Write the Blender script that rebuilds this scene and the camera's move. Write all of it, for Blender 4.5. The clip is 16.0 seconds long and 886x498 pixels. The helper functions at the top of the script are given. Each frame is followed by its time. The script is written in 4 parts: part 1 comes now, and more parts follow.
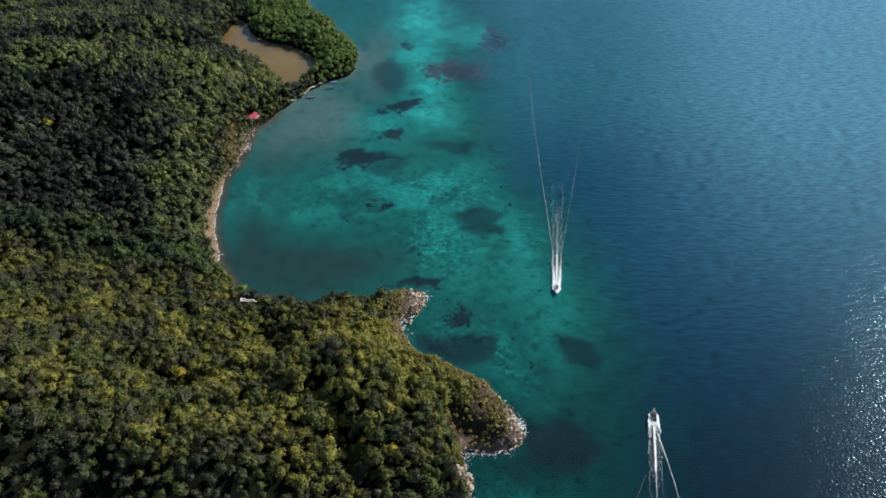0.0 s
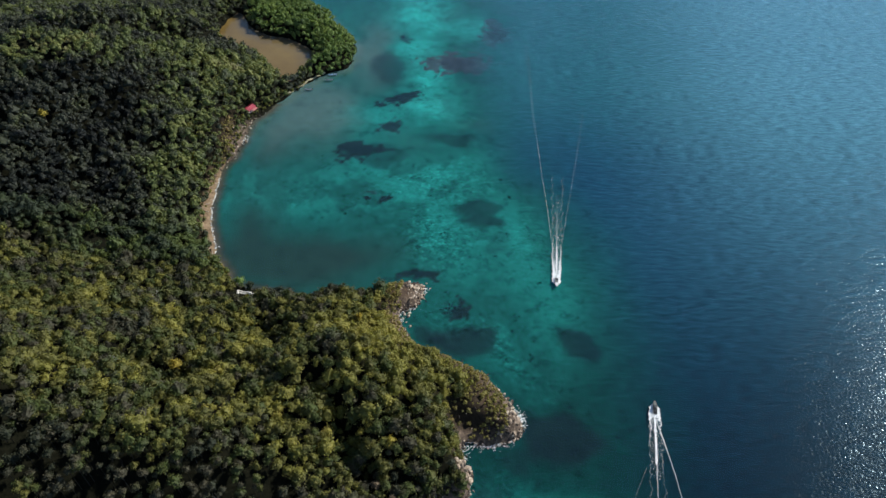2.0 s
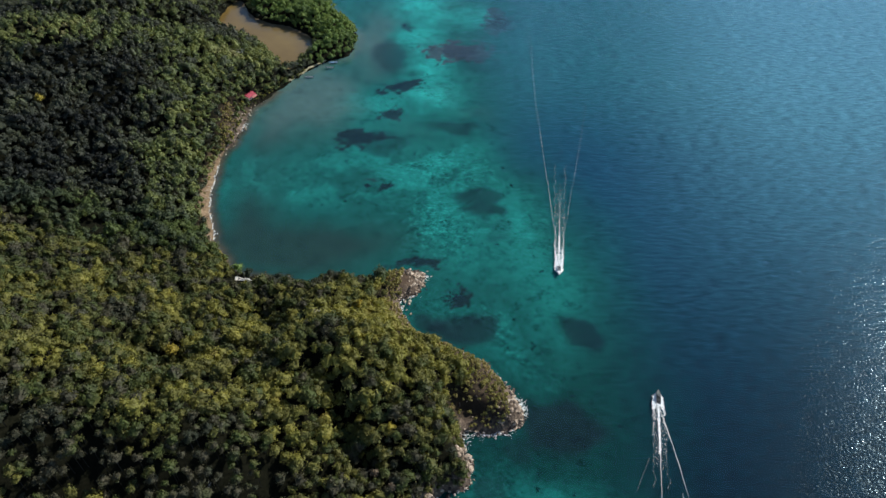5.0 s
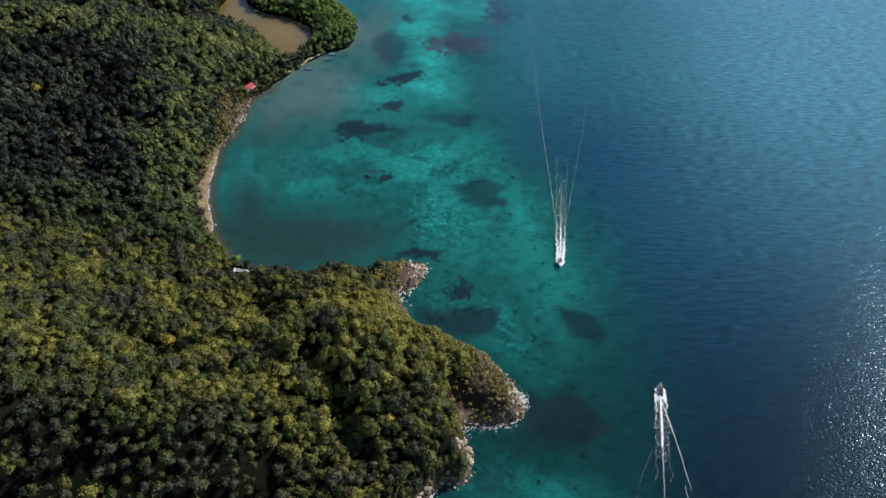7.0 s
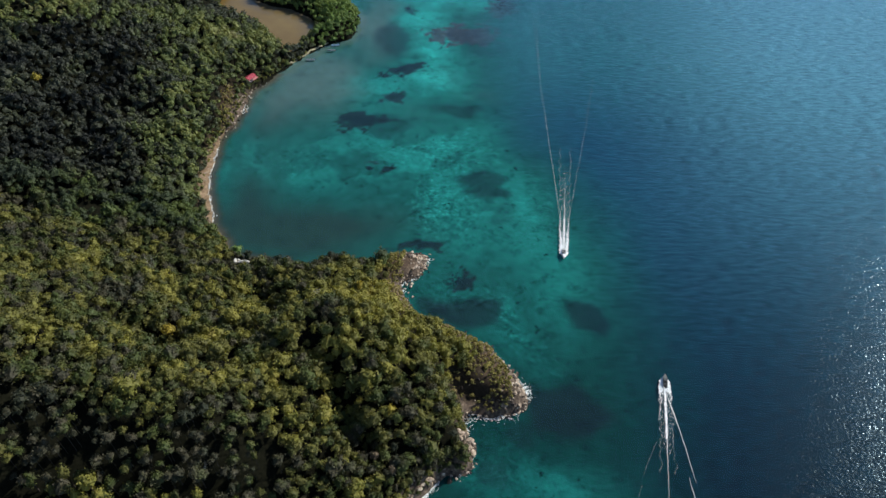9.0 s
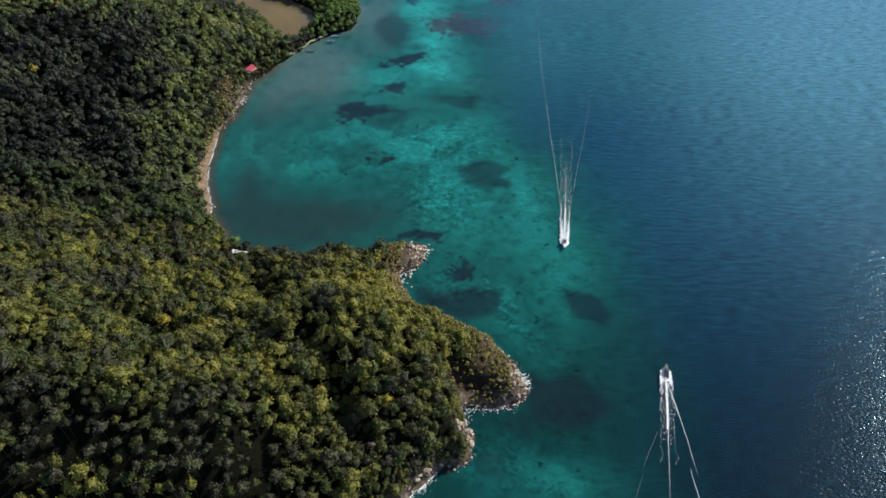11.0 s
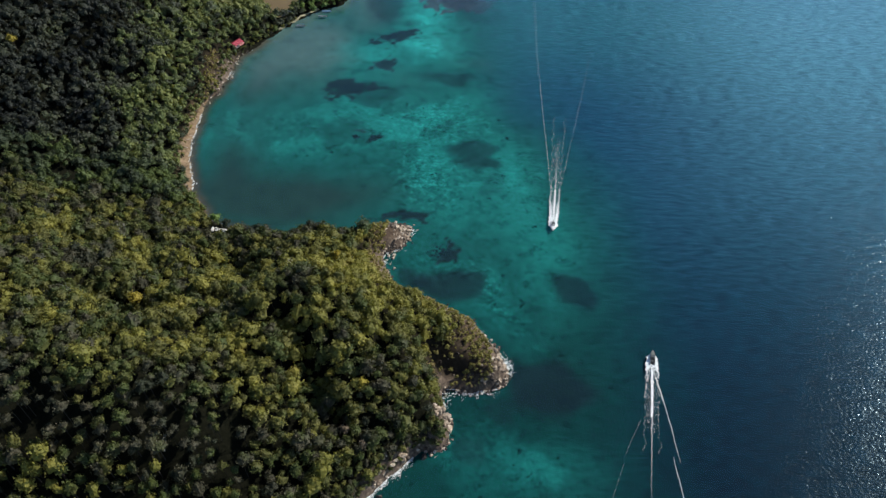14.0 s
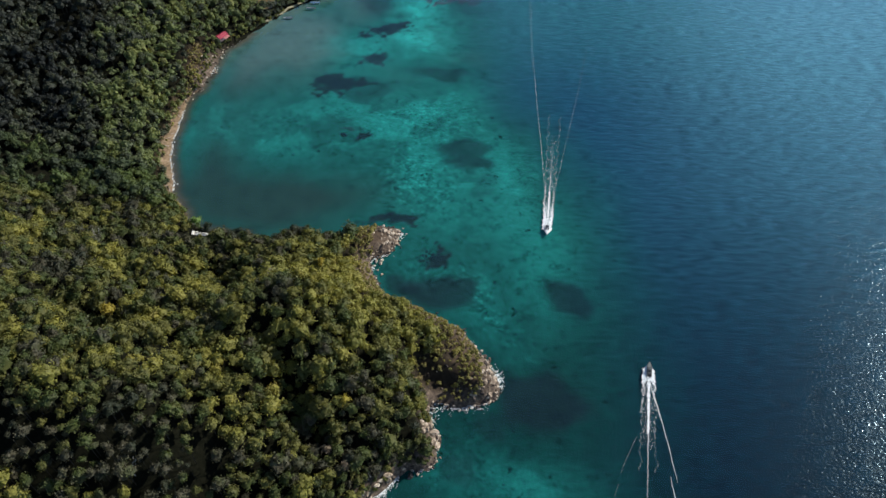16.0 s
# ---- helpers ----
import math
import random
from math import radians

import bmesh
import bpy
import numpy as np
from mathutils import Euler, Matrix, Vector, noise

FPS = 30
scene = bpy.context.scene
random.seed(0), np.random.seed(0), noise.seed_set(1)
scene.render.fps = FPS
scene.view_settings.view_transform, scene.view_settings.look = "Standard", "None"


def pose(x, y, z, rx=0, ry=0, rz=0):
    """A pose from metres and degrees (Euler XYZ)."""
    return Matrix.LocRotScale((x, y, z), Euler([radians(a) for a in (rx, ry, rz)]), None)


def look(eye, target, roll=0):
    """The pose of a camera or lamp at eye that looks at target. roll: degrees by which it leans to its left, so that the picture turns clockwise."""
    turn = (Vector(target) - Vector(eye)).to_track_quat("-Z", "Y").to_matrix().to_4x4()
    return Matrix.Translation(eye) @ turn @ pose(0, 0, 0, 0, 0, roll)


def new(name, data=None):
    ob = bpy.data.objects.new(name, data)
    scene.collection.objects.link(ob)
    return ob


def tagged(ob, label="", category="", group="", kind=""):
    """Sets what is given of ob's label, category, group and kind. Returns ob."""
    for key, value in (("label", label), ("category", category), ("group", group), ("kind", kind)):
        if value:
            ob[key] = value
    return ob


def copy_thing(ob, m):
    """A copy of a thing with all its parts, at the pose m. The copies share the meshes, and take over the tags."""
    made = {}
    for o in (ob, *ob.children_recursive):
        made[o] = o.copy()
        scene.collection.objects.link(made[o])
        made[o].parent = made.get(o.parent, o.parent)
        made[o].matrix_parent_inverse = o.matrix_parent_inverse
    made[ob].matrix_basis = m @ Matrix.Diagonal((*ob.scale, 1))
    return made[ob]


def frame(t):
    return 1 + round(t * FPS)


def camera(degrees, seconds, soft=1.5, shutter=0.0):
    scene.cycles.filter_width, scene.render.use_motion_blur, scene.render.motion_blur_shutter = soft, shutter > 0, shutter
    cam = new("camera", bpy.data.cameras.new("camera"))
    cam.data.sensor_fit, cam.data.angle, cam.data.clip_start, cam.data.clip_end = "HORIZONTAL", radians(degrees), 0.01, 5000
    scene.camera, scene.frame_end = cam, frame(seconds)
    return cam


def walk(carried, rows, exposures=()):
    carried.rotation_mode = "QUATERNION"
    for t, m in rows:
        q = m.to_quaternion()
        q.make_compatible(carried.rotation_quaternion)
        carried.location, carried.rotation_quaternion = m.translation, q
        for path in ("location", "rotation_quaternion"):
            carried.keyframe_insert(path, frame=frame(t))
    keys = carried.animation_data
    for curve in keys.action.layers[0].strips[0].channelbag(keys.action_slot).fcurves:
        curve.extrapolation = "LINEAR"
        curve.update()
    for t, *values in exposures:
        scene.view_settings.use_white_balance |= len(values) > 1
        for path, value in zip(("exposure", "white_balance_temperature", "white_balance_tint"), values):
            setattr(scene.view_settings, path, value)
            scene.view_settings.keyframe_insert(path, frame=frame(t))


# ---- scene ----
# camera: a drone that sinks, slides to its right and then flies ahead, looking down over a bay
cam = camera(65.5, 16.0, soft=1.5)
# seconds, x, y, z, yaw to the left, pitch, roll to the left
ROWS = [
    (0.0, 0.01, 0.01, 320.00, -0.000, -43.805, 0.927),
    (0.5, -0.02, 0.08, 318.42, -0.071, -43.820, 0.968),
    (1.0, 0.19, 0.09, 317.10, -0.088, -43.874, 0.992),
    (1.5, 0.03, 0.22, 315.79, -0.154, -43.914, 1.049),
    (2.0, 0.04, 0.35, 314.67, -0.149, -43.980, 1.062),
    (2.5, -0.18, 0.24, 313.32, -0.163, -44.009, 1.130),
    (3.0, -0.13, 0.43, 312.10, -0.123, -44.093, 1.136),
    (3.5, 0.03, 0.55, 310.57, -0.100, -44.136, 1.145),
    (4.0, 0.09, 0.52, 309.40, -0.088, -44.192, 1.184),
    (6.5, 0.21, 0.91, 302.80, 0.014, -44.458, 1.274),
    (7.0, 0.26, 1.13, 301.61, 0.005, -44.533, 1.303),
    (7.5, 0.12, 1.11, 300.44, -0.027, -44.566, 1.376),
    (8.0, 0.21, 1.01, 299.04, 0.011, -44.597, 1.394),
    (8.5, 0.54, 1.00, 297.55, 0.183, -44.660, 1.290),
    (9.0, 0.93, 1.19, 296.63, 0.390, -44.809, 1.119),
    (11.5, 6.79, 1.80, 290.17, 1.176, -45.274, 0.374),
    (12.0, 8.87, 2.23, 288.75, 1.222, -45.429, 0.382),
    (12.5, 10.77, 2.84, 287.44, 1.192, -45.624, 0.434),
    (13.0, 12.72, 3.77, 285.97, 1.149, -45.872, 0.539),
    (13.5, 14.23, 5.18, 284.63, 1.286, -46.135, 0.816),
    (14.0, 15.43, 7.45, 283.31, 1.447, -46.479, 0.973),
    (14.5, 16.58, 10.41, 282.38, 1.341, -46.768, 1.069),
    (15.0, 17.56, 14.29, 281.53, 1.218, -47.052, 1.190),
    (15.5, 18.24, 18.99, 280.58, 1.132, -47.277, 1.295),
    (16.0, 19.10, 24.41, 279.39, 1.106, -47.493, 1.292),
]
walk(cam, [(t, pose(x, y, z, 0, 0, yaw) @ pose(0, 0, 0, 90 + pitch, 0, 0) @ pose(0, 0, 0, 0, 0, roll)) for t, x, y, z, yaw, pitch, roll in ROWS],
     exposures=[(0.0, 0.0), (16.0, 0.0)])

# ---- light: clear tropical morning, sun ahead and to the right ----
SUN_AZ, SUN_EL = 57.5, 36.0          # degrees clockwise from +y, degrees over the horizon
world = bpy.data.worlds.new("sky")
scene.world = world
world.use_nodes = True
wn = world.node_tree
sky = wn.nodes.new("ShaderNodeTexSky")
sky.sky_type = "NISHITA"
sky.sun_disc = False
sky.sun_elevation = radians(SUN_EL)
sky.sun_rotation = radians(SUN_AZ)
sky.air_density, sky.dust_density, sky.ozone_density = 1.0, 0.25, 2.0
wn.links.new(sky.outputs[0], wn.nodes["Background"].inputs["Color"])
wn.nodes["Background"].inputs["Strength"].default_value = 0.115
sun_data = bpy.data.lights.new("sun", "SUN")
sun_data.energy, sun_data.angle, sun_data.color = 5.2, radians(0.53), (1.0, 0.96, 0.87)
sun = new("sun", sun_data)
az, el = radians(SUN_AZ), radians(SUN_EL)
SUN_WAY = Vector((math.sin(az) * math.cos(el), math.cos(az) * math.cos(el), math.sin(el)))
sun.matrix_world = look(SUN_WAY * 900, (0, 0, 0))


# ---- materials ----
class Nodes:
    """A small helper to write node materials in few lines."""

    def __init__(self, name):
        self.mat = bpy.data.materials.new(name)
        self.mat.use_nodes = True
        self.tree = self.mat.node_tree
        self.bsdf = self.tree.nodes["Principled BSDF"]
        self.out = self.tree.nodes["Material Output"]

    def add(self, kind, **values):
        node = self.tree.nodes.new("ShaderNode" + kind)
        for key, value in values.items():
            node.inputs[key].default_value = value
        return node

    def link(self, a, b):
        self.tree.links.new(a, b)

    def position(self):
        return self.add("NewGeometry").outputs["Position"]

    def noise(self, where, scale, detail=4.0, rough=0.55, stretch=None):
        if stretch:
            mapping = self.add("Mapping")
            mapping.inputs["Scale"].default_value = stretch
            self.link(where, mapping.inputs["Vector"])
            where = mapping.outputs[0]
        node = self.add("TexNoise", Scale=scale, Detail=detail, Roughness=rough)
        self.link(where, node.inputs["Vector"])
        return node.outputs[0]

    def ramp(self, value, stops):
        node = self.add("ValToRGB")
        band = node.color_ramp
        while len(band.elements) < len(stops):
            band.elements.new(0.5)
        for element, (at, colour) in zip(band.elements, stops):
            element.position = at
            element.color = (*colour, 1.0) if isinstance(colour, tuple) else (colour, colour, colour, 1.0)
        self.link(value, node.inputs[0])
        return node.outputs[0]

    def mix(self, factor, a, b, blend="MIX"):
        node = self.tree.nodes.new("ShaderNodeMix")
        node.data_type, node.blend_type = "RGBA", blend
        for socket, value in ((node.inputs[0], factor), (node.inputs[6], a), (node.inputs[7], b)):
            if isinstance(value, tuple):
                socket.default_value = (*value, 1.0)
            elif isinstance(value, (int, float)):
                socket.default_value = value
            else:
                self.link(value, socket)
        return node.outputs[2]

    def math(self, op, a, b=0.0, c=None):
        node = self.tree.nodes.new("ShaderNodeMath")
        node.operation = op
        for socket, value in zip(node.inputs, (a, b, c)):
            if value is None:
                continue
            if isinstance(value, (int, float)):
                socket.default_value = value
            else:
                self.link(value, socket)
        return node.outputs[0]

    def attribute(self, name):
        node = self.tree.nodes.new("ShaderNodeAttribute")
        node.attribute_name = name
        return node

    def bump(self, height, strength, distance):
        node = self.add("Bump", Strength=strength, Distance=distance)
        self.link(height, node.inputs["Height"])
        return node.outputs[0]

    def finish(self, colour, roughness=0.8, normal=None, metallic=0.0, specular=0.5):
        for key, value in (("Base Color", colour), ("Roughness", roughness), ("Metallic", metallic), ("Specular IOR Level", specular)):
            socket = self.bsdf.inputs[key]
            if isinstance(value, tuple):
                socket.default_value = (*value, 1.0)
            elif isinstance(value, (int, float)):
                socket.default_value = value
            else:
                self.link(value, socket)
        if normal is not None:
            self.link(normal, self.bsdf.inputs["Normal"])
        return self.mat


def plain_material(name, colour, rough=0.5, worn=0.25, scale=3.0, metallic=0.0):
    """Paint, wood or plastic with blotches and a little grain."""
    n = Nodes(name)
    where = n.add("TexCoord").outputs["Object"]
    big = n.noise(where, scale, 5.0)
    dark = tuple(c * (1 - worn) for c in colour)
    light = tuple(min(1.0, c * (1 + worn * 0.6)) for c in colour)
    return n.finish(n.ramp(big, [(0.3, dark), (0.7, light)]), rough, n.bump(n.noise(where, scale * 9), 0.15, 0.02), metallic)


def leaf_material(name, palette, forest):
    """Foliage: colour by tree, drift over the hills and fine variation; light shines through a little."""
    n = Nodes(name)
    where = n.position()
    pick = n.attribute("tint").outputs["Fac"] if forest else n.add("ObjectInfo").outputs["Random"]
    drift = n.noise(where, 0.016, 3.0)
    patch = n.noise(where, 0.048, 3.0)
    value = n.math("ADD", n.math("MULTIPLY", pick, 0.64), n.math("MULTIPLY_ADD", drift, 1.0, -0.38))
    value = n.math("ADD", value, n.math("MULTIPLY_ADD", patch, 1.05, -0.51))
    tone = n.ramp(value, palette)
    fine = n.noise(where, 0.9, 3.0, 0.7)
    colour = n.mix(1.0, tone, n.ramp(fine, [(0.28, 0.68), (0.72, 1.34)]), "MULTIPLY")
    n.finish(colour, 0.62, None, 0.0, 0.25)
    glow = n.add("BsdfTranslucent")
    n.link(n.mix(1.0, colour, (1.25, 1.2, 0.55), "MULTIPLY"), glow.inputs["Color"])
    both = n.add("MixShader")
    both.inputs[0].default_value = 0.30
    n.link(n.bsdf.outputs[0], both.inputs[1])
    n.link(glow.outputs[0], both.inputs[2])
    n.link(both.outputs[0], n.out.inputs["Surface"])
    return n.mat


FOREST_TONES = [(0.05, (0.034, 0.040, 0.024)), (0.20, (0.072, 0.066, 0.042)), (0.34, (0.062, 0.084, 0.024)), (0.50, (0.110, 0.108, 0.032)),
                (0.66, (0.180, 0.176, 0.040)), (0.84, (0.262, 0.240, 0.054)), (0.98, (0.245, 0.190, 0.066))]
# hill greens made darker: the slope's shade is put into the leaf colour
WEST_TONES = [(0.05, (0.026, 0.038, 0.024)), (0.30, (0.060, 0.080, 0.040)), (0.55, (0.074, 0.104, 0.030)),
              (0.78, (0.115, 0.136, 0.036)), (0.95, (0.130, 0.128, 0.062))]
# paler stops stand in for distant haze, the darkest stop for slope shade
RIDGE_TONES = [(0.05, (0.020, 0.024, 0.022)), (0.30, (0.066, 0.075, 0.050)), (0.55, (0.122, 0.152, 0.054)),
               (0.78, (0.186, 0.202, 0.066)), (0.95, (0.210, 0.200, 0.096))]
MANGROVE_TONES = [(0.1, (0.098, 0.150, 0.050)), (0.5, (0.132, 0.200, 0.052)), (0.9, (0.175, 0.235, 0.056))]
SCRUB_TONES = [(0.1, (0.170, 0.165, 0.048)), (0.35, (0.270, 0.235, 0.085)), (0.6, (0.240, 0.220, 0.060)), (0.8, (0.360, 0.270, 0.150)), (0.97, (0.230, 0.215, 0.062))]
leaf_forest = leaf_material("foliage_hill", FOREST_TONES, True)
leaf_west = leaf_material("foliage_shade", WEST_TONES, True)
leaf_ridge = leaf_material("foliage_ridge", RIDGE_TONES, True)
leaf_mangrove = leaf_material("foliage_mangrove", MANGROVE_TONES, True)
leaf_scrub = leaf_material("foliage_dry", SCRUB_TONES, True)
leaf_single = leaf_material("foliage_tree", FOREST_TONES, False)
leaf_yellow = leaf_material("foliage_yellow", [(0.1, (0.25, 0.21, 0.03)), (0.9, (0.36, 0.28, 0.05))], False)
leaf_fresh = leaf_material("foliage_fresh", [(0.1, (0.10, 0.17, 0.035)), (0.9, (0.13, 0.20, 0.05))], False)
leaf_grey = leaf_material("foliage_grey", [(0.1, (0.15, 0.12, 0.085)), (0.9, (0.20, 0.15, 0.10))], False)
bark = plain_material("bark", (0.040, 0.032, 0.025), 0.9, 0.4, 2.0)
dead_wood = plain_material("bleached_wood", (0.50, 0.47, 0.43), 0.85, 0.3, 1.5)


def ground_material():
    """Leaf litter, dry slopes, sand and rock on land; sand, weed and depth colour under water."""
    n = Nodes("ground")
    where = n.position()
    cover = n.attribute("cover")          # red: sand, green: rock, blue: dry slope
    split = n.add("SeparateColor")
    n.link(cover.outputs["Color"], split.inputs[0])
    fine, broad = n.noise(where, 0.7, 5.0, 0.65), n.noise(where, 0.09, 4.0)
    # near-black litter: dark humus with the shade between the crowns put in
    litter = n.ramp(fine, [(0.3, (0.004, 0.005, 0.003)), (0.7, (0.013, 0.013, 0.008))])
    dry = n.ramp(n.math("ADD", n.math("MULTIPLY", fine, 0.6), n.math("MULTIPLY", broad, 0.4)),
                 [(0.32, (0.030, 0.021, 0.017)), (0.5, (0.085, 0.060, 0.042)), (0.72, (0.220, 0.160, 0.100))])
    sand = n.ramp(n.math("ADD", n.math("MULTIPLY", fine, 0.5), n.math("MULTIPLY", n.noise(where, 0.28, 5.0, 0.7), 0.5)),
                  [(0.34, (0.075, 0.052, 0.034)), (0.48, (0.230, 0.160, 0.100)), (0.58, (0.330, 0.240, 0.155)), (0.72, (0.46, 0.36, 0.25))])
    stone = n.ramp(n.noise(where, 0.5, 8.0, 0.72), [(0.3, (0.030, 0.024, 0.024)), (0.52, (0.120, 0.090, 0.070)), (0.75, (0.36, 0.28, 0.20))])
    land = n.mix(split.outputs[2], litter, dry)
    land = n.mix(split.outputs[0], land, sand)
    land = n.mix(split.outputs[1], land, stone)
    # sea floor: colour by depth, far sky sheen put in, weed flecks on the sand
    bed = n.attribute("bed").outputs["Color"]
    weed = n.attribute("weed").outputs["Fac"]
    flecks = n.noise(where, 0.50, 5.0, 0.70)
    cells = n.noise(where, 0.095, 6.0, 0.66)
    mottle = n.ramp(n.math("ADD", n.math("MULTIPLY", flecks, 0.5), n.math("MULTIPLY", cells, 0.5)),
                    [(0.39, 0.50), (0.455, 0.86), (0.53, 1.03), (0.66, 1.25)])
    bed = n.mix(weed, bed, n.mix(1.0, bed, mottle, "MULTIPLY"))
    coral = n.noise(where, 0.36, 5.0, 0.72, (0.8, 1.0, 1.0))
    bed = n.mix(n.attribute("fleck").outputs["Fac"], bed, n.mix(1.0, bed, n.ramp(coral, [(0.36, 0.42), (0.47, 0.86), (0.55, 1.10), (0.63, 1.9)]), "MULTIPLY"))
    heads = n.noise(where, 0.20, 3.0, 0.55)
    bed = n.mix(weed, bed, n.mix(1.0, bed, n.ramp(heads, [(0.28, 0.35), (0.33, 1.0)]), "MULTIPLY"))
    height = n.add("SeparateXYZ")
    n.link(where, height.inputs[0])
    dry_part = n.math("GREATER_THAN", height.outputs[2], -0.15)
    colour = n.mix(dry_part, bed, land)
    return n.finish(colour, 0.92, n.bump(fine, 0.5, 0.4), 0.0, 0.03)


def water_material():
    """Clear water, rippled where the wind reaches it: see-through, with glossy wave faces."""
    n = Nodes("sea_water")
    where = n.position()
    wind = n.attribute("wind").outputs["Fac"]
    swell = n.noise(where, 0.34, 2.0, 0.55, (0.36, 1.30, 1.0))
    chop = n.noise(where, 0.80, 2.0, 0.5, (0.75, 1.20, 1.0))
    gusts = n.noise(where, 0.014, 4.0, 0.6)
    tall = n.math("ADD", n.math("MULTIPLY", swell, 1.0), n.math("MULTIPLY", chop, 0.62))
    force = n.math("MULTIPLY", wind, n.math("MULTIPLY_ADD", gusts, 1.30, 0.26))
    normal = n.bump(n.math("MULTIPLY", tall, force), 1.0, 0.29)
    gloss = n.add("BsdfGlossy", Roughness=0.17)
    gloss.inputs["Color"].default_value = (0.60, 0.84, 1, 1)
    clear = n.add("BsdfTransparent")
    # bright and dark ripple faces painted into the tint by wave height
    veil = n.mix(1.0, (0.90, 0.97, 0.98), n.ramp(tall, [(0.56, 0.50), (1.04, 1.06)]), "MULTIPLY")
    n.link(n.mix(n.math("MULTIPLY_ADD", wind, 0.9, 0.02), (0.86, 0.94, 0.95), veil), clear.inputs["Color"])
    facing = n.add("LayerWeight", Blend=0.5)
    n.link(normal, gloss.inputs["Normal"])
    n.link(normal, facing.inputs["Normal"])
    gleam = n.math("MULTIPLY_ADD", n.math("POWER", facing.outputs["Facing"], 4.3), 0.975, 0.025)
    both = n.add("MixShader")
    n.link(gleam, both.inputs[0])
    n.link(clear.outputs[0], both.inputs[1])
    n.link(gloss.outputs[0], both.inputs[2])
    n.link(both.outputs[0], n.out.inputs["Surface"])
    return n.mat


def foam_material(name, cover, scale):
    """White foam with holes; cover: how much of it is closed."""
    n = Nodes(name)
    where = n.position()
    grain = n.noise(where, scale, 6.0, 0.7)
    n.finish(n.ramp(grain, [(0.3, (0.62, 0.70, 0.72)), (0.6, (0.86, 0.88, 0.88))]), 0.7)
    lace = n.ramp(grain, [(max(0.0, 0.62 - cover * 0.5), 0.0), (min(1.0, 0.78 - cover * 0.5), min(1.0, 0.35 + cover))])
    n.link(n.math("MULTIPLY", lace, n.math("SUBTRACT", 1.0, n.attribute("thin").outputs["Fac"])), n.bsdf.inputs["Alpha"])
    return n.mat


def rock_material(name, dark, mid, light, shine=0.4):
    n = Nodes(name)
    where = n.add("TexCoord").outputs["Object"]
    rough = n.noise(n.position(), 0.8, 9.0, 0.72)
    pick = n.math("MULTIPLY_ADD", n.add("ObjectInfo").outputs["Random"], 0.22, -0.11)
    return n.finish(n.ramp(n.math("ADD", rough, pick), [(0.3, dark), (0.5, mid), (0.72, light)]), 0.88, n.bump(n.noise(where, 4.0, 8.0), 0.9, 0.25), 0.0, shine)


def lagoon_material():
    n = Nodes("lagoon_water")
    where = n.position()
    mud = n.noise(where, 0.03, 4.0)
    # rim tone holds the mangrove's shadow and reflection, not another mud
    rim = n.attribute("rim").outputs["Fac"]
    colour = n.mix(rim, n.ramp(mud, [(0.3, (0.150, 0.098, 0.030)), (0.7, (0.205, 0.140, 0.044))]), (0.095, 0.082, 0.062))
    return n.finish(colour, 0.14, n.bump(n.noise(where, 0.8, 3.0), 0.12, 0.15))


ground_mat, sea_mat, lagoon_mat = ground_material(), water_material(), lagoon_material()
foam_thick, foam_thin = foam_material("foam_thick", 0.80, 2.2), foam_material("foam_thin", 0.34, 0.8)
foam_line = foam_material("foam_line", 0.40, 0.6)
foam_core = foam_material("foam_core", 0.70, 1.1)
rock_dark = rock_material("rock_wet", (0.018, 0.015, 0.016), (0.060, 0.046, 0.040), (0.19, 0.145, 0.11))
rock_pale = rock_material("rock_dry", (0.080, 0.060, 0.046), (0.390, 0.300, 0.220), (0.72, 0.63, 0.52))
reef_mat = rock_material("reef", (0.008, 0.017, 0.023), (0.012, 0.027, 0.034), (0.016, 0.048, 0.050), 0.0)
reef_red = rock_material("reef_reddish", (0.018, 0.022, 0.034), (0.026, 0.032, 0.046), (0.036, 0.062, 0.070), 0.0)
roof_red = plain_material("roof_red", (0.40, 0.040, 0.070), 0.55, 0.25, 1.2)
wall_pink = plain_material("wall_plaster", (0.55, 0.36, 0.33), 0.8, 0.2, 1.0)
hull_white = plain_material("hull_white", (0.78, 0.79, 0.79), 0.35, 0.08, 1.0)
hull_blue = plain_material("hull_blue", (0.46, 0.60, 0.78), 0.4, 0.2, 1.0)
hull_pale = plain_material("hull_pale", (0.42, 0.45, 0.48), 0.5, 0.25, 1.0)
hull_dark = plain_material("hull_dark", (0.035, 0.045, 0.055), 0.45, 0.3, 1.0)
wood_grey = plain_material("boat_wood", (0.16, 0.17, 0.16), 0.8, 0.3, 2.0)
motor_black = plain_material("motor_cowl", (0.02, 0.02, 0.022), 0.35, 0.2, 2.0)
glass_dark = plain_material("screen_tint", (0.03, 0.04, 0.05), 0.1, 0.1, 2.0)
white_wash = plain_material("white_paint", (0.78, 0.74, 0.68), 0.75, 0.2, 0.8)
path_sand = plain_material("path_sand", (0.30, 0.27, 0.17), 0.9, 0.3, 0.4)


